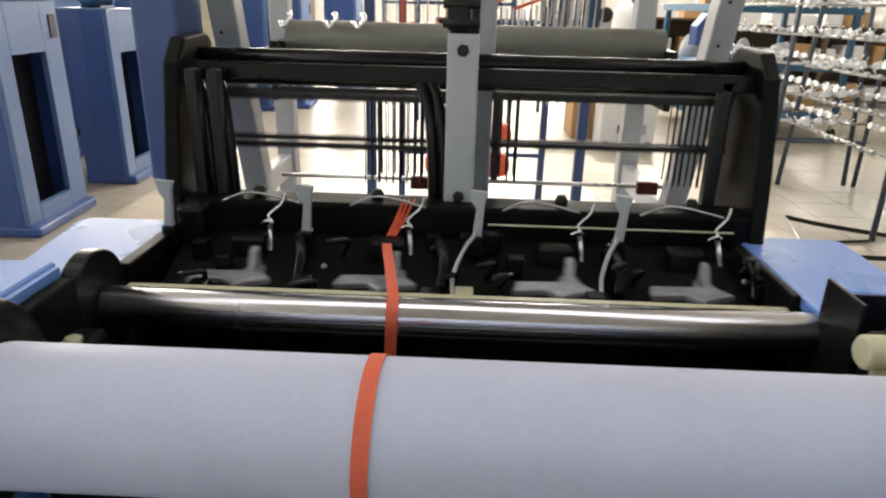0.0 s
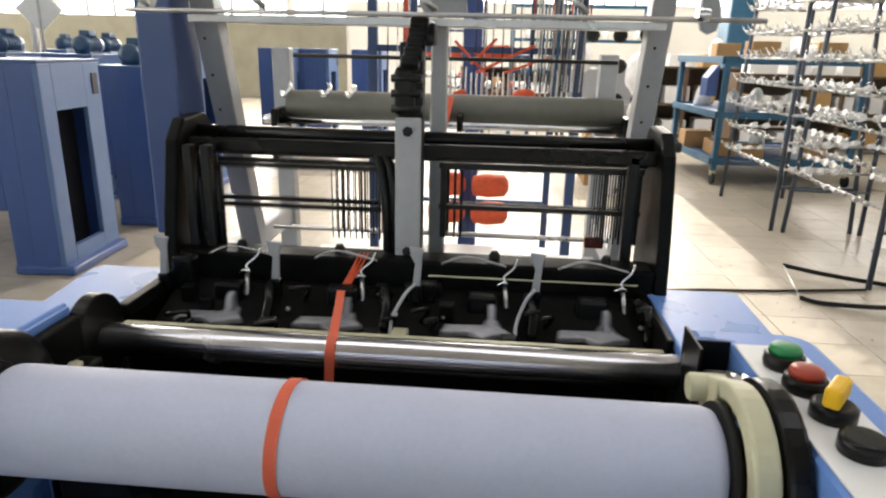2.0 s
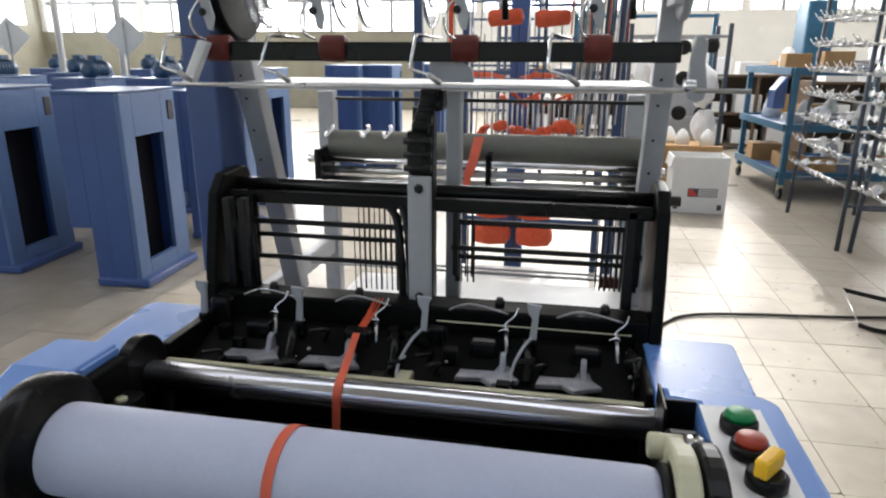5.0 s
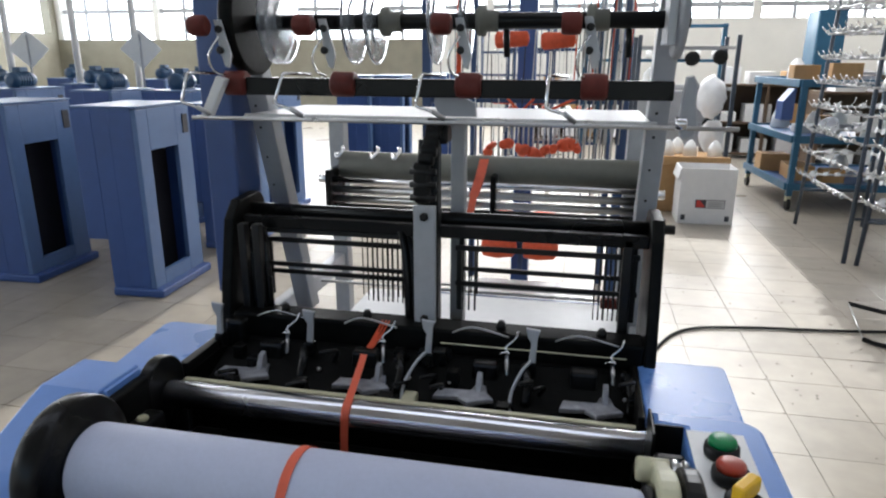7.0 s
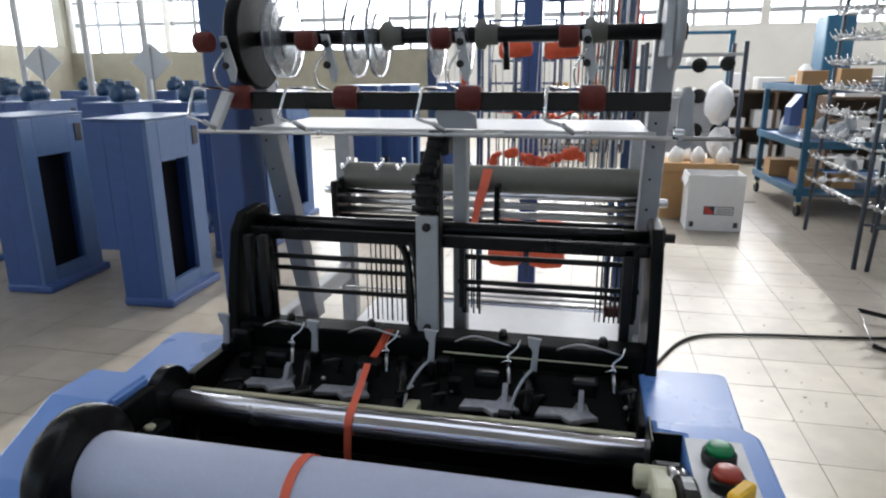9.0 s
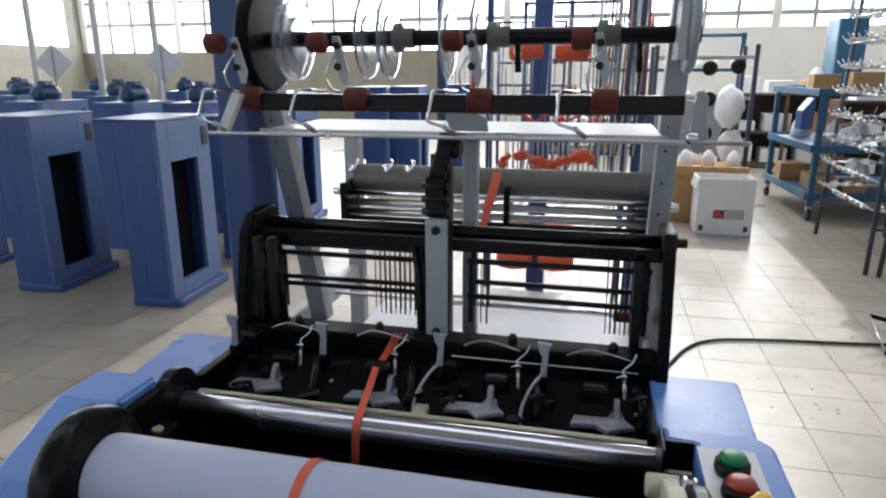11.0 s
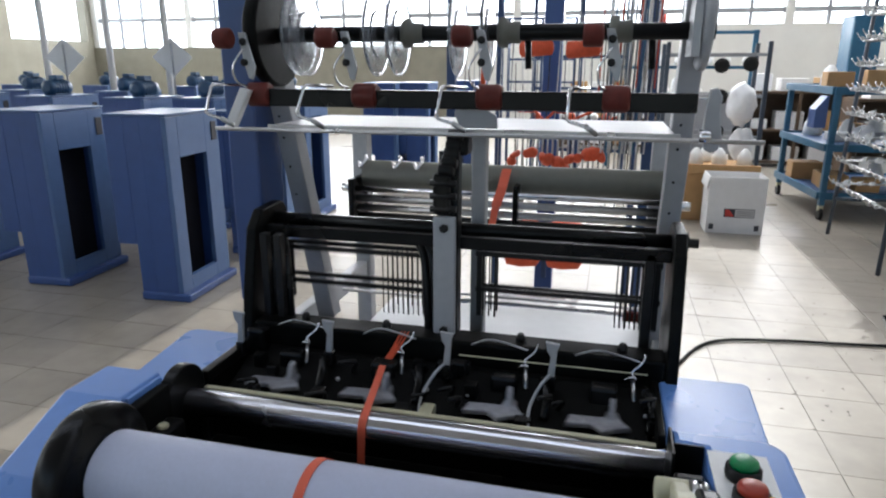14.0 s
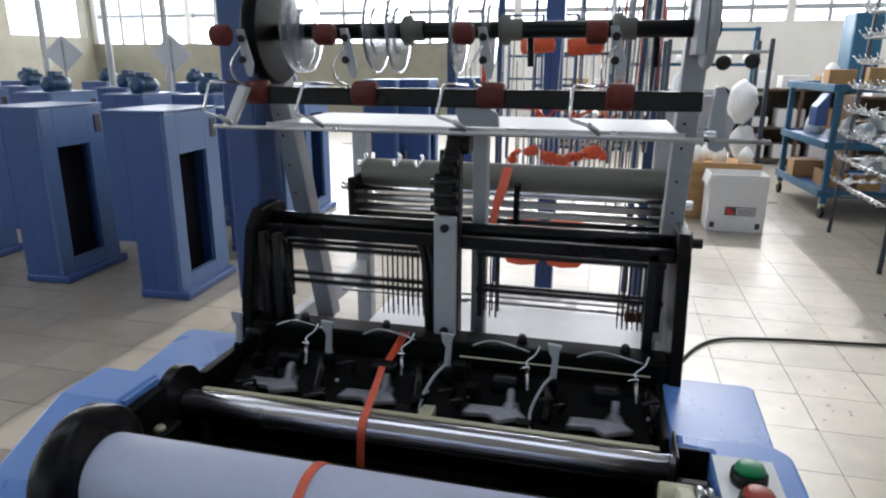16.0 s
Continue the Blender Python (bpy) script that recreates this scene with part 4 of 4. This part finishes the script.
def build_creel():
    """Yarn creel behind the loom: blue posts and rails, orange cones, many threads."""
    cr = thing("yarn_creel", "blue steel yarn creel with orange yarn packages and threads", "creel")
    part("middle_post", box(nb(), -0.105, -0.02, 3.0, 3.08, 0, 2.1, 0.004), LOOM_BLUE, cr, "broad blue middle post")
    for x in (-0.42, 0.36):
        for y in (2.5, 3.7):
            part("post", box(nb(), x - 0.018, x + 0.018, y - 0.018, y + 0.018, 0, 1.95, 0.003), DEEP_BLUE, cr)
    for z in (0.30, 1.15, 1.9):
        for y in (2.5, 3.7):
            part("rail", box(nb(), -0.44, 0.38, y - 0.012, y + 0.012, z - 0.012, z + 0.012, 0.002), DEEP_BLUE, cr)
    rnd = random.Random(3)
    for i in range(13):
        x, s = -0.15 + 0.028 * i + rnd.uniform(-0.008, 0.008), rnd.uniform(0.012, 0.026)
        z = rnd.uniform(0.925, 0.995)
        bm = lathe(nb(), (x, 2.42, z), (rnd.uniform(-0.6, 0.6), -1, rnd.uniform(-0.3, 0.3)), [(0, s * 0.6), (0.004, s), (0.06, s * 0.92), (0.066, s * 0.5)], 16)
        part("orange_package", bm, ORANGE, cr, "orange yarn package")
    for x, z in ((-0.12, 1.372), (0.045, 1.368)):
        bm = lathe(nb(), (x, 2.3, z), (1, 0, 0.05), [(0, 0.018), (0.008, 0.030), (0.115, 0.026), (0.122, 0.012)], 18)
        part("orange_package", bm, ORANGE, cr, "orange yarn cone")
    for x in (-0.240, -0.040):
        for z in (0.42, 0.55):
            bm = lathe(nb(), (x, 2.9, z), (1, 0, 0.04), [(0, 0.026), (0.008, 0.045), (0.07, 0.056), (0.150, 0.050), (0.170, 0.022)], 20)
            part("orange_package", bm, ORANGE, cr, "fat orange yarn package")
    part("hanger", box(nb(), -0.066, -0.044, 2.94, 2.955, 0.30, 0.76, 0.002), DEEP_BLUE, cr)
    for x, rise in ((-0.27, -0.12), (-0.05, 0.12)):
        bm = lathe(nb(), (x, 2.9, 1.13 if rise > 0 else 1.15), (1, 0, rise), [(0, 0.014), (0.008, 0.026), (0.08, 0.033), (0.150, 0.026), (0.165, 0.012)], 20)
        part("orange_package", bm, ORANGE, cr, "orange yarn cone")
    for x0, z0, x1, z1 in ((0.19, 1.17, -0.02, 1.07), (0.05, 1.19, -0.04, 1.10), (0.24, 1.13, 0.08, 1.07), (-0.10, 1.18, 0.02, 1.06)):
        part("orange_strand", cyl(nb(), (x0, 2.40, z0), (x1, 2.41, z1), 0.005, 8), ORANGE, cr)
    part("orange_band", box(nb(), -0.32, -0.30, 2.6, 2.61, 1.0, 1.9, 0.002), ORANGE, cr)
    for i in range(20):
        x = -0.36 + 0.036 * i
        part("thread_guide", cyl(nb(), (x, 2.44, 0.75 + 0.2 * rnd.random()), (x + rnd.uniform(-0.02, 0.02), 2.44, 1.3 + 0.3 * rnd.random()), 0.0022, 5), [BLACK_STEEL, BRUSHED, SLATE][i % 3], cr)
    for i in range(24):
        x = -0.14 + 0.02 * i
        part("pin", cyl(nb(), (x, 2.47, 0.92), (x, 2.47, 1.06 + 0.03 * rnd.random()), 0.004, 6), BRUSHED, cr)
    for i in range(26):
        part("thread_rod", cyl(nb(), (0.19 + 0.012 * (i % 13) + rnd.uniform(-0.003, 0.003), 2.2 + 0.4 * (i // 13), 1.02), (0.21 + 0.013 * (i % 13), 2.2 + 0.4 * (i // 13), 1.95), 0.003, 5), [BRUSHED, CART_BLUE, BRUSHED, SLATE][i % 4], cr)
    for i in range(7):
        part("thread", cyl(nb(), (0.17 + 0.03 * i, 2.18, 1.2 + 0.1 * rnd.random()), (0.18 + 0.03 * i, 2.18, 1.9), 0.0025, 5), [ORANGE, YARN_W][i % 2], cr)
    part("white_deck", box(nb(), -0.34, 0.30, 1.95, 2.75, 0.30, 0.31, 0.002), WHITE, cr, "white deck under the yarn")


def build_cartons():
    c = thing("white_carton", "open white cardboard box with a printed label", "box")
    x0, x1, y0, y1, h, t = 1.03, 1.463, 5.42, 5.75, 0.46, 0.006
    for b in ((x0, x1, y0, y0 + t, 0, h), (x0, x1, y1 - t, y1, 0, h), (x0, x0 + t, y0 + t, y1 - t, 0, h), (x1 - t, x1, y0 + t, y1 - t, 0, h)):
        part("side", box(nb(), *b, 0.0015), CARTON_W, c)
    part("base", box(nb(), x0 + t, x1 - t, y0 + t, y1 - t, 0, 0.006), CARTON_W, c)
    bm = box(nb(), -0.10, 0.0, 0, y1 - y0, -0.003, 0.003, 0.001)
    bmesh.ops.transform(bm, matrix=pose(x0, y0, h, 0, -78, 0), verts=bm.verts)
    part("flap", bm, CARTON_W, c, "folded down white flap")
    lab = part("label", box(nb(), x0 + 0.13, x0 + 0.36, y0 - 0.002, y0, 0.135, 0.205), PRINT_K, c, "dark framed printed label")
    part("label_field", box(nb(), x0 + 0.215, x0 + 0.353, y0 - 0.004, y0 - 0.002, 0.142, 0.198), CARTON_W, lab)
    part("label_mark", prism(nb(), [(x0 + 0.14, 0.142), (x0 + 0.205, 0.142), (x0 + 0.205, 0.15), (x0 + 0.165, 0.198), (x0 + 0.14, 0.198)], "xz", y0 - 0.004, y0 - 0.002), PRINT_R, lab)
    for zz in (0.155, 0.170, 0.185):
        part("print_bar", box(nb(), x0 + 0.225, x0 + 0.345, y0 - 0.005, y0 - 0.004, zz - 0.004, zz + 0.003), PRINT_K, lab)
    for xx in (x0 + 0.025, x1 - 0.065):
        part("print_mark", box(nb(), xx, xx + 0.035, y0 - 0.002, y0, 0.03, 0.075), PRINT_K, c)
    b = thing("brown_carton", "large brown cardboard box behind the white one", "box")
    part("body", box(nb(), 0.86, 1.46, 5.86, 6.34, 0.0, 0.48, 0.004), CARTON_B, b)
    bm = box(nb(), 0.84, 1.48, 5.82, 5.855, 0.42, 0.50, 0.003)
    part("flap", bm, CARTON_B, b)
    for k, (x, y) in enumerate(((0.975, 6.0), (1.17, 6.02), (1.375, 6.0), (1.08, 6.2))):
        bm = nb()
        bobbin(bm, x, y, 0.482, 0.062, 0.13)
        tagged(part("yarn_cone", bm, YARN_W), "white yarn cone standing on the brown box", "yarn cone", "yarn cones on the box")


def build_bobbin_rack():
    r = thing("bobbin_rack", "blue grey steel rack with spools and wrapped reels", "rack")
    for x in (0.72, 1.63):
        for y in (6.8, 7.4):
            part("post", box(nb(), x - 0.02, x + 0.02, y - 0.02, y + 0.02, 0, 1.54, 0.003), SLATE, r)
    for z in (0.646, 1.037, 1.422):
        for y in (6.8, 7.4):
            part("bar", box(nb(), 0.70, 1.65, y - 0.015, y + 0.015, z - 0.015, z + 0.015, 0.002), GREY_PAINT, r)
    for x, z in ((1.47, 1.335), (1.216, 1.32), (0.95, 1.32), (1.235, 1.03), (1.228, 0.70), (1.44, 0.70)):
        part("spool", lathe(nb(), (x, 6.78, z), (0, -1, 0), [(0, 0.02), (0.004, 0.07), (0.02, 0.07), (0.024, 0.03)], 20), RUBBER, r, "black spool")
    part("backing", box(nb(), 0.74, 1.60, 7.42, 7.44, 0.40, 0.98, 0.003), GREY_PAINT, r)
    for x, z, s in ((1.42, 0.955, 0.20), (1.455, 0.585, 0.165), (0.86, 1.1, 0.14)):
        rnd = random.Random(int(z * 100))
        bm = nb()
        bmesh.ops.create_icosphere(bm, subdivisions=3, radius=s, matrix=Matrix.Translation((x, 6.7, z)))
        for v in bm.verts:
            o = Vector((x, 6.7, z))
            d = v.co - o
            v.co = o + Vector((d.x * 0.66, d.y * 0.5, d.z)) * (1 + 0.22 * noise.noise(d * 11 + o) + 0.12 * noise.noise(d * 31 + o))
        for f in bm.faces:
            f.smooth = True
        tagged(part("wrapped_reel", bm, BAG), "yarn reel wrapped in white plastic hung on the rack", "wrapped reel", "wrapped reels")


def build_cart():
    c = thing("tool_cart", "blue three tier steel cart on castors full of parts", "cart", at=pose(2.05, 6.15, 0, 0, 0, 3.5))
    w, d = 1.25, 1.22
    for x in (0.02, w):
        for y in (0.0, d):
            part("post", box(nb(), x - 0.025, x + 0.025, y - 0.025, y + 0.025, 0.13, 1.13, 0.004), CART_BLUE, c)
            cs = part("castor", lathe(nb(), (x - 0.015, y, 0.055), (1, 0, 0), [(0, 0.05), (0.004, 0.055), (0.026, 0.055), (0.03, 0.05)], 18), RUBBER, c)
            part("fork", box(nb(), x - 0.022, x + 0.022, y - 0.02, y + 0.02, 0.085, 0.13, 0.003), CREAM, cs)
    for z in (0.23, 0.65, 1.13):
        part("shelf", box(nb(), 0.0, w + 0.03, 0.0, d + 0.03, z - 0.02, z, 0.003), LOOM_PALE, c)
        for a in ((-0.01, w + 0.04, -0.03, -0.005), (-0.01, w + 0.04, d + 0.03, d + 0.05)):
            part("shelf_edge", box(nb(), *a, z - 0.045, z + 0.02, 0.003), CART_BLUE, c)
        part("shelf_edge", box(nb(), -0.03, -0.005, -0.01, d + 0.03, z - 0.045, z + 0.02, 0.003), CART_BLUE, c)
    hb = part("hanging_box", prism(nb(), [(-0.13, 0.80), (-0.032, 0.80), (-0.032, 1.07), (-0.05, 1.07), (-0.13, 0.96)], "xz", 0.02, 0.18, 0.003), LOOM_BLUE, c, "small blue hanging box")
    rnd = random.Random(5)
    names = [("yarn_cone", "white yarn cone on the cart shelf", "yarn cone"), ("small_carton", "small brown box on the cart shelf", "box"), ("parts_tray", "shallow tray of loose parts on the cart", "tray"), ("sack", "crumpled pale plastic sack on the cart", "sack")]
    for z in (0.23, 0.65, 1.13):
        for k in range(11):
            x, y = 2.14 + rnd.random() * 0.95, 6.26 + rnd.random() * 0.95
            kind = rnd.randrange(4)
            s = 0.06 + 0.07 * rnd.random()
            n, lab, cat = names[kind]
            bm = nb()
            if kind == 0:
                bobbin(bm, x, y, z, s * 0.7, s * 1.6)
                m = YARN_W
            elif kind == 1:
                box(bm, x - s * 1.2, x + s * 1.2, y - s, y + s, z, z + s * 1.5, 0.004)
                m = CARTON_B
            elif kind == 2:
                box(bm, x - s * 1.5, x + s * 1.5, y - s, y + s, z, z + s * 0.6, 0.006)
                m = rnd.choice([ALU, BROWN, GREY_PAINT])
            else:
                bmesh.ops.create_icosphere(bm, subdivisions=3, radius=s)
                for v in bm.verts:
                    v.co *= 1 + 0.4 * noise.noise(v.co * 14 + Vector((k, z * 9, 0)))
                    v.co.z = max(-s * 0.7, v.co.z)
                    v.co += Vector((x, y, z + s * 0.7))
                m = BAG
            tagged(part(n, bm, m), lab, cat, "clutter on the cart")


def build_arm_rack():
    r = thing("arm_rack", "tall blue grey steel rack with rows of chrome arms", "rack", "arm racks")
    for (x, y), (x2, y2) in (((1.995, 5.61), (2.05, 5.52)), ((1.977, 4.47), (2.05, 4.62)), ((2.50, 5.61), (2.45, 5.52)), ((2.50, 4.47), (2.45, 4.62))):
        part("leg", cyl(nb(), (x, y, 0), (x2, y2, 1.95), 0.015, 12), SLATE, r)
    for z in (0.30, 1.93):
        part("tie", cyl(nb(), (2.0, 4.50, z), (2.48, 4.50, z), 0.010, 10), SLATE, r)
        part("tie", cyl(nb(), (2.0, 5.58, z), (2.48, 5.58, z), 0.010, 10), SLATE, r)
    rnd = random.Random(4)
    for i in range(9):
        z = 0.42 + 0.18 * i
        x = 1.99 + 0.006 * i
        bar = part("arm_bar", cyl(nb(), (x, 4.50 + 0.012 * i, z), (x, 5.59 - 0.008 * i, z), 0.009, 10), BRUSHED, r)
        for k in range(9):
            y = 4.58 + 0.112 * k
            lift = rnd.uniform(-0.01, 0.03)
            part("arm", tube(nb(), smooth_path([(x, y, z), (x - 0.07, y - 0.01, z + 0.012 + lift), (x - 0.10, y - 0.015, z + 0.05 + lift)], 3), 0.004, 6), CHROME, bar)
            part("arm_knob", lathe(nb(), (x - 0.055, y - 0.014, z + 0.012 + lift * 0.6), (0, 1, 0), [(0, 0.012), (0.002, 0.014), (0.016, 0.014), (0.018, 0.010)], 10), BRUSHED, bar)

    # pale empty spools on the arms of the two cross rows and of the back row
    for i in range(9):
        z = 0.42 + 0.18 * i
        for y, out in ((4.50 + 0.012 * i, -1), (5.59 - 0.008 * i, -1)):
            bar = part("arm_bar", cyl(nb(), (2.0, y, z), (2.48, y, z), 0.009, 10), BRUSHED, r)
            for k in range(5):
                x = 2.06 + 0.09 * k + rnd.uniform(-0.012, 0.012)
                lift = rnd.uniform(-0.01, 0.03)
                part("arm", tube(nb(), smooth_path([(x, y, z), (x, y + 0.07 * out, z + 0.012 + lift), (x, y + 0.10 * out, z + 0.05 + lift)], 3), 0.004, 6), CHROME, bar)
                if rnd.random() < 0.7:
                    s = rnd.uniform(0.016, 0.026)
                    part("spool", lathe(nb(), (x, y + 0.018 * out, z + 0.006), (0, out, 0.25), [(0, s), (0.003, s), (0.004, s * 0.55), (0.040, s * 0.55), (0.041, s), (0.044, s)], 12), BAG, bar, "pale empty plastic spool")
        bar = part("arm_bar", cyl(nb(), (2.47, 4.56, z), (2.47, 5.54, z), 0.009, 10), BRUSHED, r)
        for k in range(7):
            y = 4.66 + 0.13 * k
            s = rnd.uniform(0.018, 0.030)
            part("spool", lathe(nb(), (2.455, y, z + 0.006), (-1, 0, 0.25), [(0, s), (0.003, s), (0.004, s * 0.55), (0.045, s * 0.55), (0.046, s), (0.049, s)], 12), BAG, bar, "pale empty plastic spool")
    # a second rack of the same kind, nearer the loom
    copy_thing(r, pose(0.05, -1.17, 0))


def build_far_things():
    # tall blue locker and dark shelving along the far side
    lk = thing("steel_locker", "tall dull blue steel locker by the far wall", "locker")
    part("body", box(nb(), 3.40, 3.78, 10.5, 11.0, 0.05, 2.0, 0.01), CART_BLUE, lk)
    for x in (3.41,):
        d = part("door", box(nb(), x, x + 0.36, 10.48, 10.498, 0.1, 1.96, 0.004), CART_BLUE, lk)
        part("handle", box(nb(), x + 0.31, x + 0.33, 10.46, 10.48, 1.0, 1.14, 0.004), CHROME, d)
    part("plinth", box(nb(), 3.42, 3.76, 10.52, 10.98, 0.0, 0.05), RUBBER, lk)
    for x0, x1, y, h in ((1.9, 3.35, 9.5, 1.0), (3.0, 5.6, 8.6, 0.95), (-0.6, 1.0, 11.0, 0.9)):
        s = thing("shelf_unit", "dark brown shelf unit stacked with cartons", "shelf", "far shelf units")
        for z in (0.08, 0.5, h):
            part("shelf", box(nb(), x0, x1, y, y + 0.5, z - 0.03, z, 0.004), BROWN, s)
        for x in (x0 + 0.02, (x0 + x1) / 2, x1 - 0.02):
            part("upright", box(nb(), x - 0.02, x + 0.02, y + 0.002, y + 0.498, 0, h - 0.031, 0.003), BROWN, s)
        part("back", box(nb(), x0, x1, y + 0.501, y + 0.52, 0.05, h), BROWN, s)
        rnd = random.Random(int(x0 * 10) + 40)
        x = x0 + 0.15
        while x < x1 - 0.3:
            w = rnd.uniform(0.18, 0.34)
            for z in (0.08, 0.5, h):
                hh = rnd.uniform(0.12, 0.26)
                tagged(part("small_carton", box(nb(), x, x + w, y + 0.06, y + 0.36, z, z + hh, 0.005), rnd.choice([CARTON_B, CARTON_W, YARN_W, WHITE, CARTON_W, BAG])), "small cardboard box stored on the far shelf", "box", "cartons on the far shelves")
            x += w + rnd.uniform(0.05, 0.15)
    # a signal lamp on a far machine
    m = thing("far_machine", "distant blue machine frame with a red signal lamp", "machine")
    for x in (0.2, 1.9):
        part("post", box(nb(), x - 0.03, x + 0.03, 9.0, 9.06, 0, 1.75, 0.004), CART_BLUE, m)
    for z in (0.9, 1.3, 1.72):
        part("rail", box(nb(), 0.17, 1.93, 8.98, 9.02, z - 0.02, z + 0.02, 0.003), CART_BLUE, m)
    part("signal_lamp", cyl(nb(), (0.80, 9.0, 1.74), (0.80, 9.0, 1.95), 0.025, 14), RED_P, m, "red and amber signal lamp")
    bm = nb()
    rnd = random.Random(9)
    for i in range(16):
        bobbin(bm, 0.3 + 0.1 * i, 8.98, 1.32 if i % 2 else 0.92, 0.04, 0.12)
    part("cones", bm, YARN_W, m, "row of white cones")["kind"] = "stuff"
    # blue creels further back
    for x0, y0 in ((-0.55, 6.6), (-1.2, 9.2)):
        c = thing("far_creel", "blue steel creel frame with threads in the distance", "creel", "far creels")
        for x in (x0, x0 + 0.45, x0 + 0.9):
            part("post", box(nb(), x - 0.018, x + 0.018, y0 - 0.018, y0 + 0.018, 0, 1.95, 0.003), DEEP_BLUE, c)
        for z in (0.5, 0.8, 1.1, 1.4, 1.7, 1.93):
            part("rail", box(nb(), x0 - 0.02, x0 + 0.92, y0 - 0.03, y0 - 0.018, z - 0.015, z + 0.015, 0.002), DEEP_BLUE, c)
        bm = nb()
        for i in range(10):
            xx = x0 + 0.09 * i
            cyl(bm, (xx, y0 - 0.05, 0.6), (xx + rnd.uniform(-0.02, 0.02), y0 - 0.05, 1.8), 0.003, 5)
        part("threads", bm, rnd.choice([BRUSHED, BLACK_STEEL]), c, "many thin threads")["kind"] = "stuff"
        for i in range(8):
            part("cone", lathe(nb(), (x0 + 0.06 + 0.11 * i, y0 - 0.032, 0.83), (0, -1, 0), [(0, 0.02), (0.004, 0.04), (0.07, 0.03), (0.075, 0.01)], 12), [YARN_W, ORANGE][i % 3 == 0], c)


def build_cable():
    bm = tube(nb(), smooth_path([(0.50, 2.5, 0.009), (0.589, 2.734, 0.009), (0.70, 2.96, 0.009), (0.834, 3.078, 0.009), (1.1, 3.14, 0.009), (1.36, 3.17, 0.009), (1.60, 3.20, 0.009), (2.0, 3.27, 0.009)], 8), 0.0075, 8)
    tagged(part("floor_cable", bm, RUBBER), "black rubber cable lying across the floor", "cable")
    st = thing("strap_loop", "bent black steel strap with a thin wire on the floor", "strap")
    for q in ([(1.655, 3.47, 0.05), (1.85, 3.40, 0.03), (2.15, 3.36, 0.0)], [(1.60, 3.10, 0.0), (1.68, 3.03, 0.0), (1.95, 2.96, 0.02), (2.2, 2.95, 0.05)]):
        bm = nb()
        path = smooth_path(q, 5)
        rings = []
        for k, c in enumerate(path):
            along = path[min(k + 1, len(path) - 1)] - path[max(k - 1, 0)]
            side = along.cross(Vector((0, 0, 1))).normalized() * 0.004
            up = Vector((0, 0, 0.022))
            rings.append([bm.verts.new(v) for v in (c - side, c + side, c + side + up, c - side + up)])
        for u, v in zip(rings, rings[1:]):
            for k in range(4):
                bm.faces.new((u[k], u[(k + 1) % 4], v[(k + 1) % 4], v[k]))
        bm.faces.new(rings[0][::-1])
        bm.faces.new(rings[-1])
        part("strap", bm, RUBBER, st)
    part("wire", cyl(nb(), (1.657, 3.468, 0.06), (1.60, 3.10, 0.012), 0.004, 8), BRUSHED, st, "thin steel wire")


build_stands()
sign_post(-4.63, 5.0, 1.38, 25)
sign_post(-3.51, 5.0, 1.38, 25)
build_pipes()
build_creel()
build_cartons()
build_bobbin_rack()
build_cart()
build_arm_rack()
build_far_things()
build_cable()


# ---- what moves ----
def motions():
    for ob, (axis, amp, sign) in MOVERS.items():
        rows = []
        for i in range(0, 241):
            v = SIZE * amp * sign * (0, 1, 0, -1)[i % 4]
            rows.append((i / 15, pose(v if axis == "x" else 0, 0, v if axis == "z" else 0)))
        walk(ob, rows)


motions()
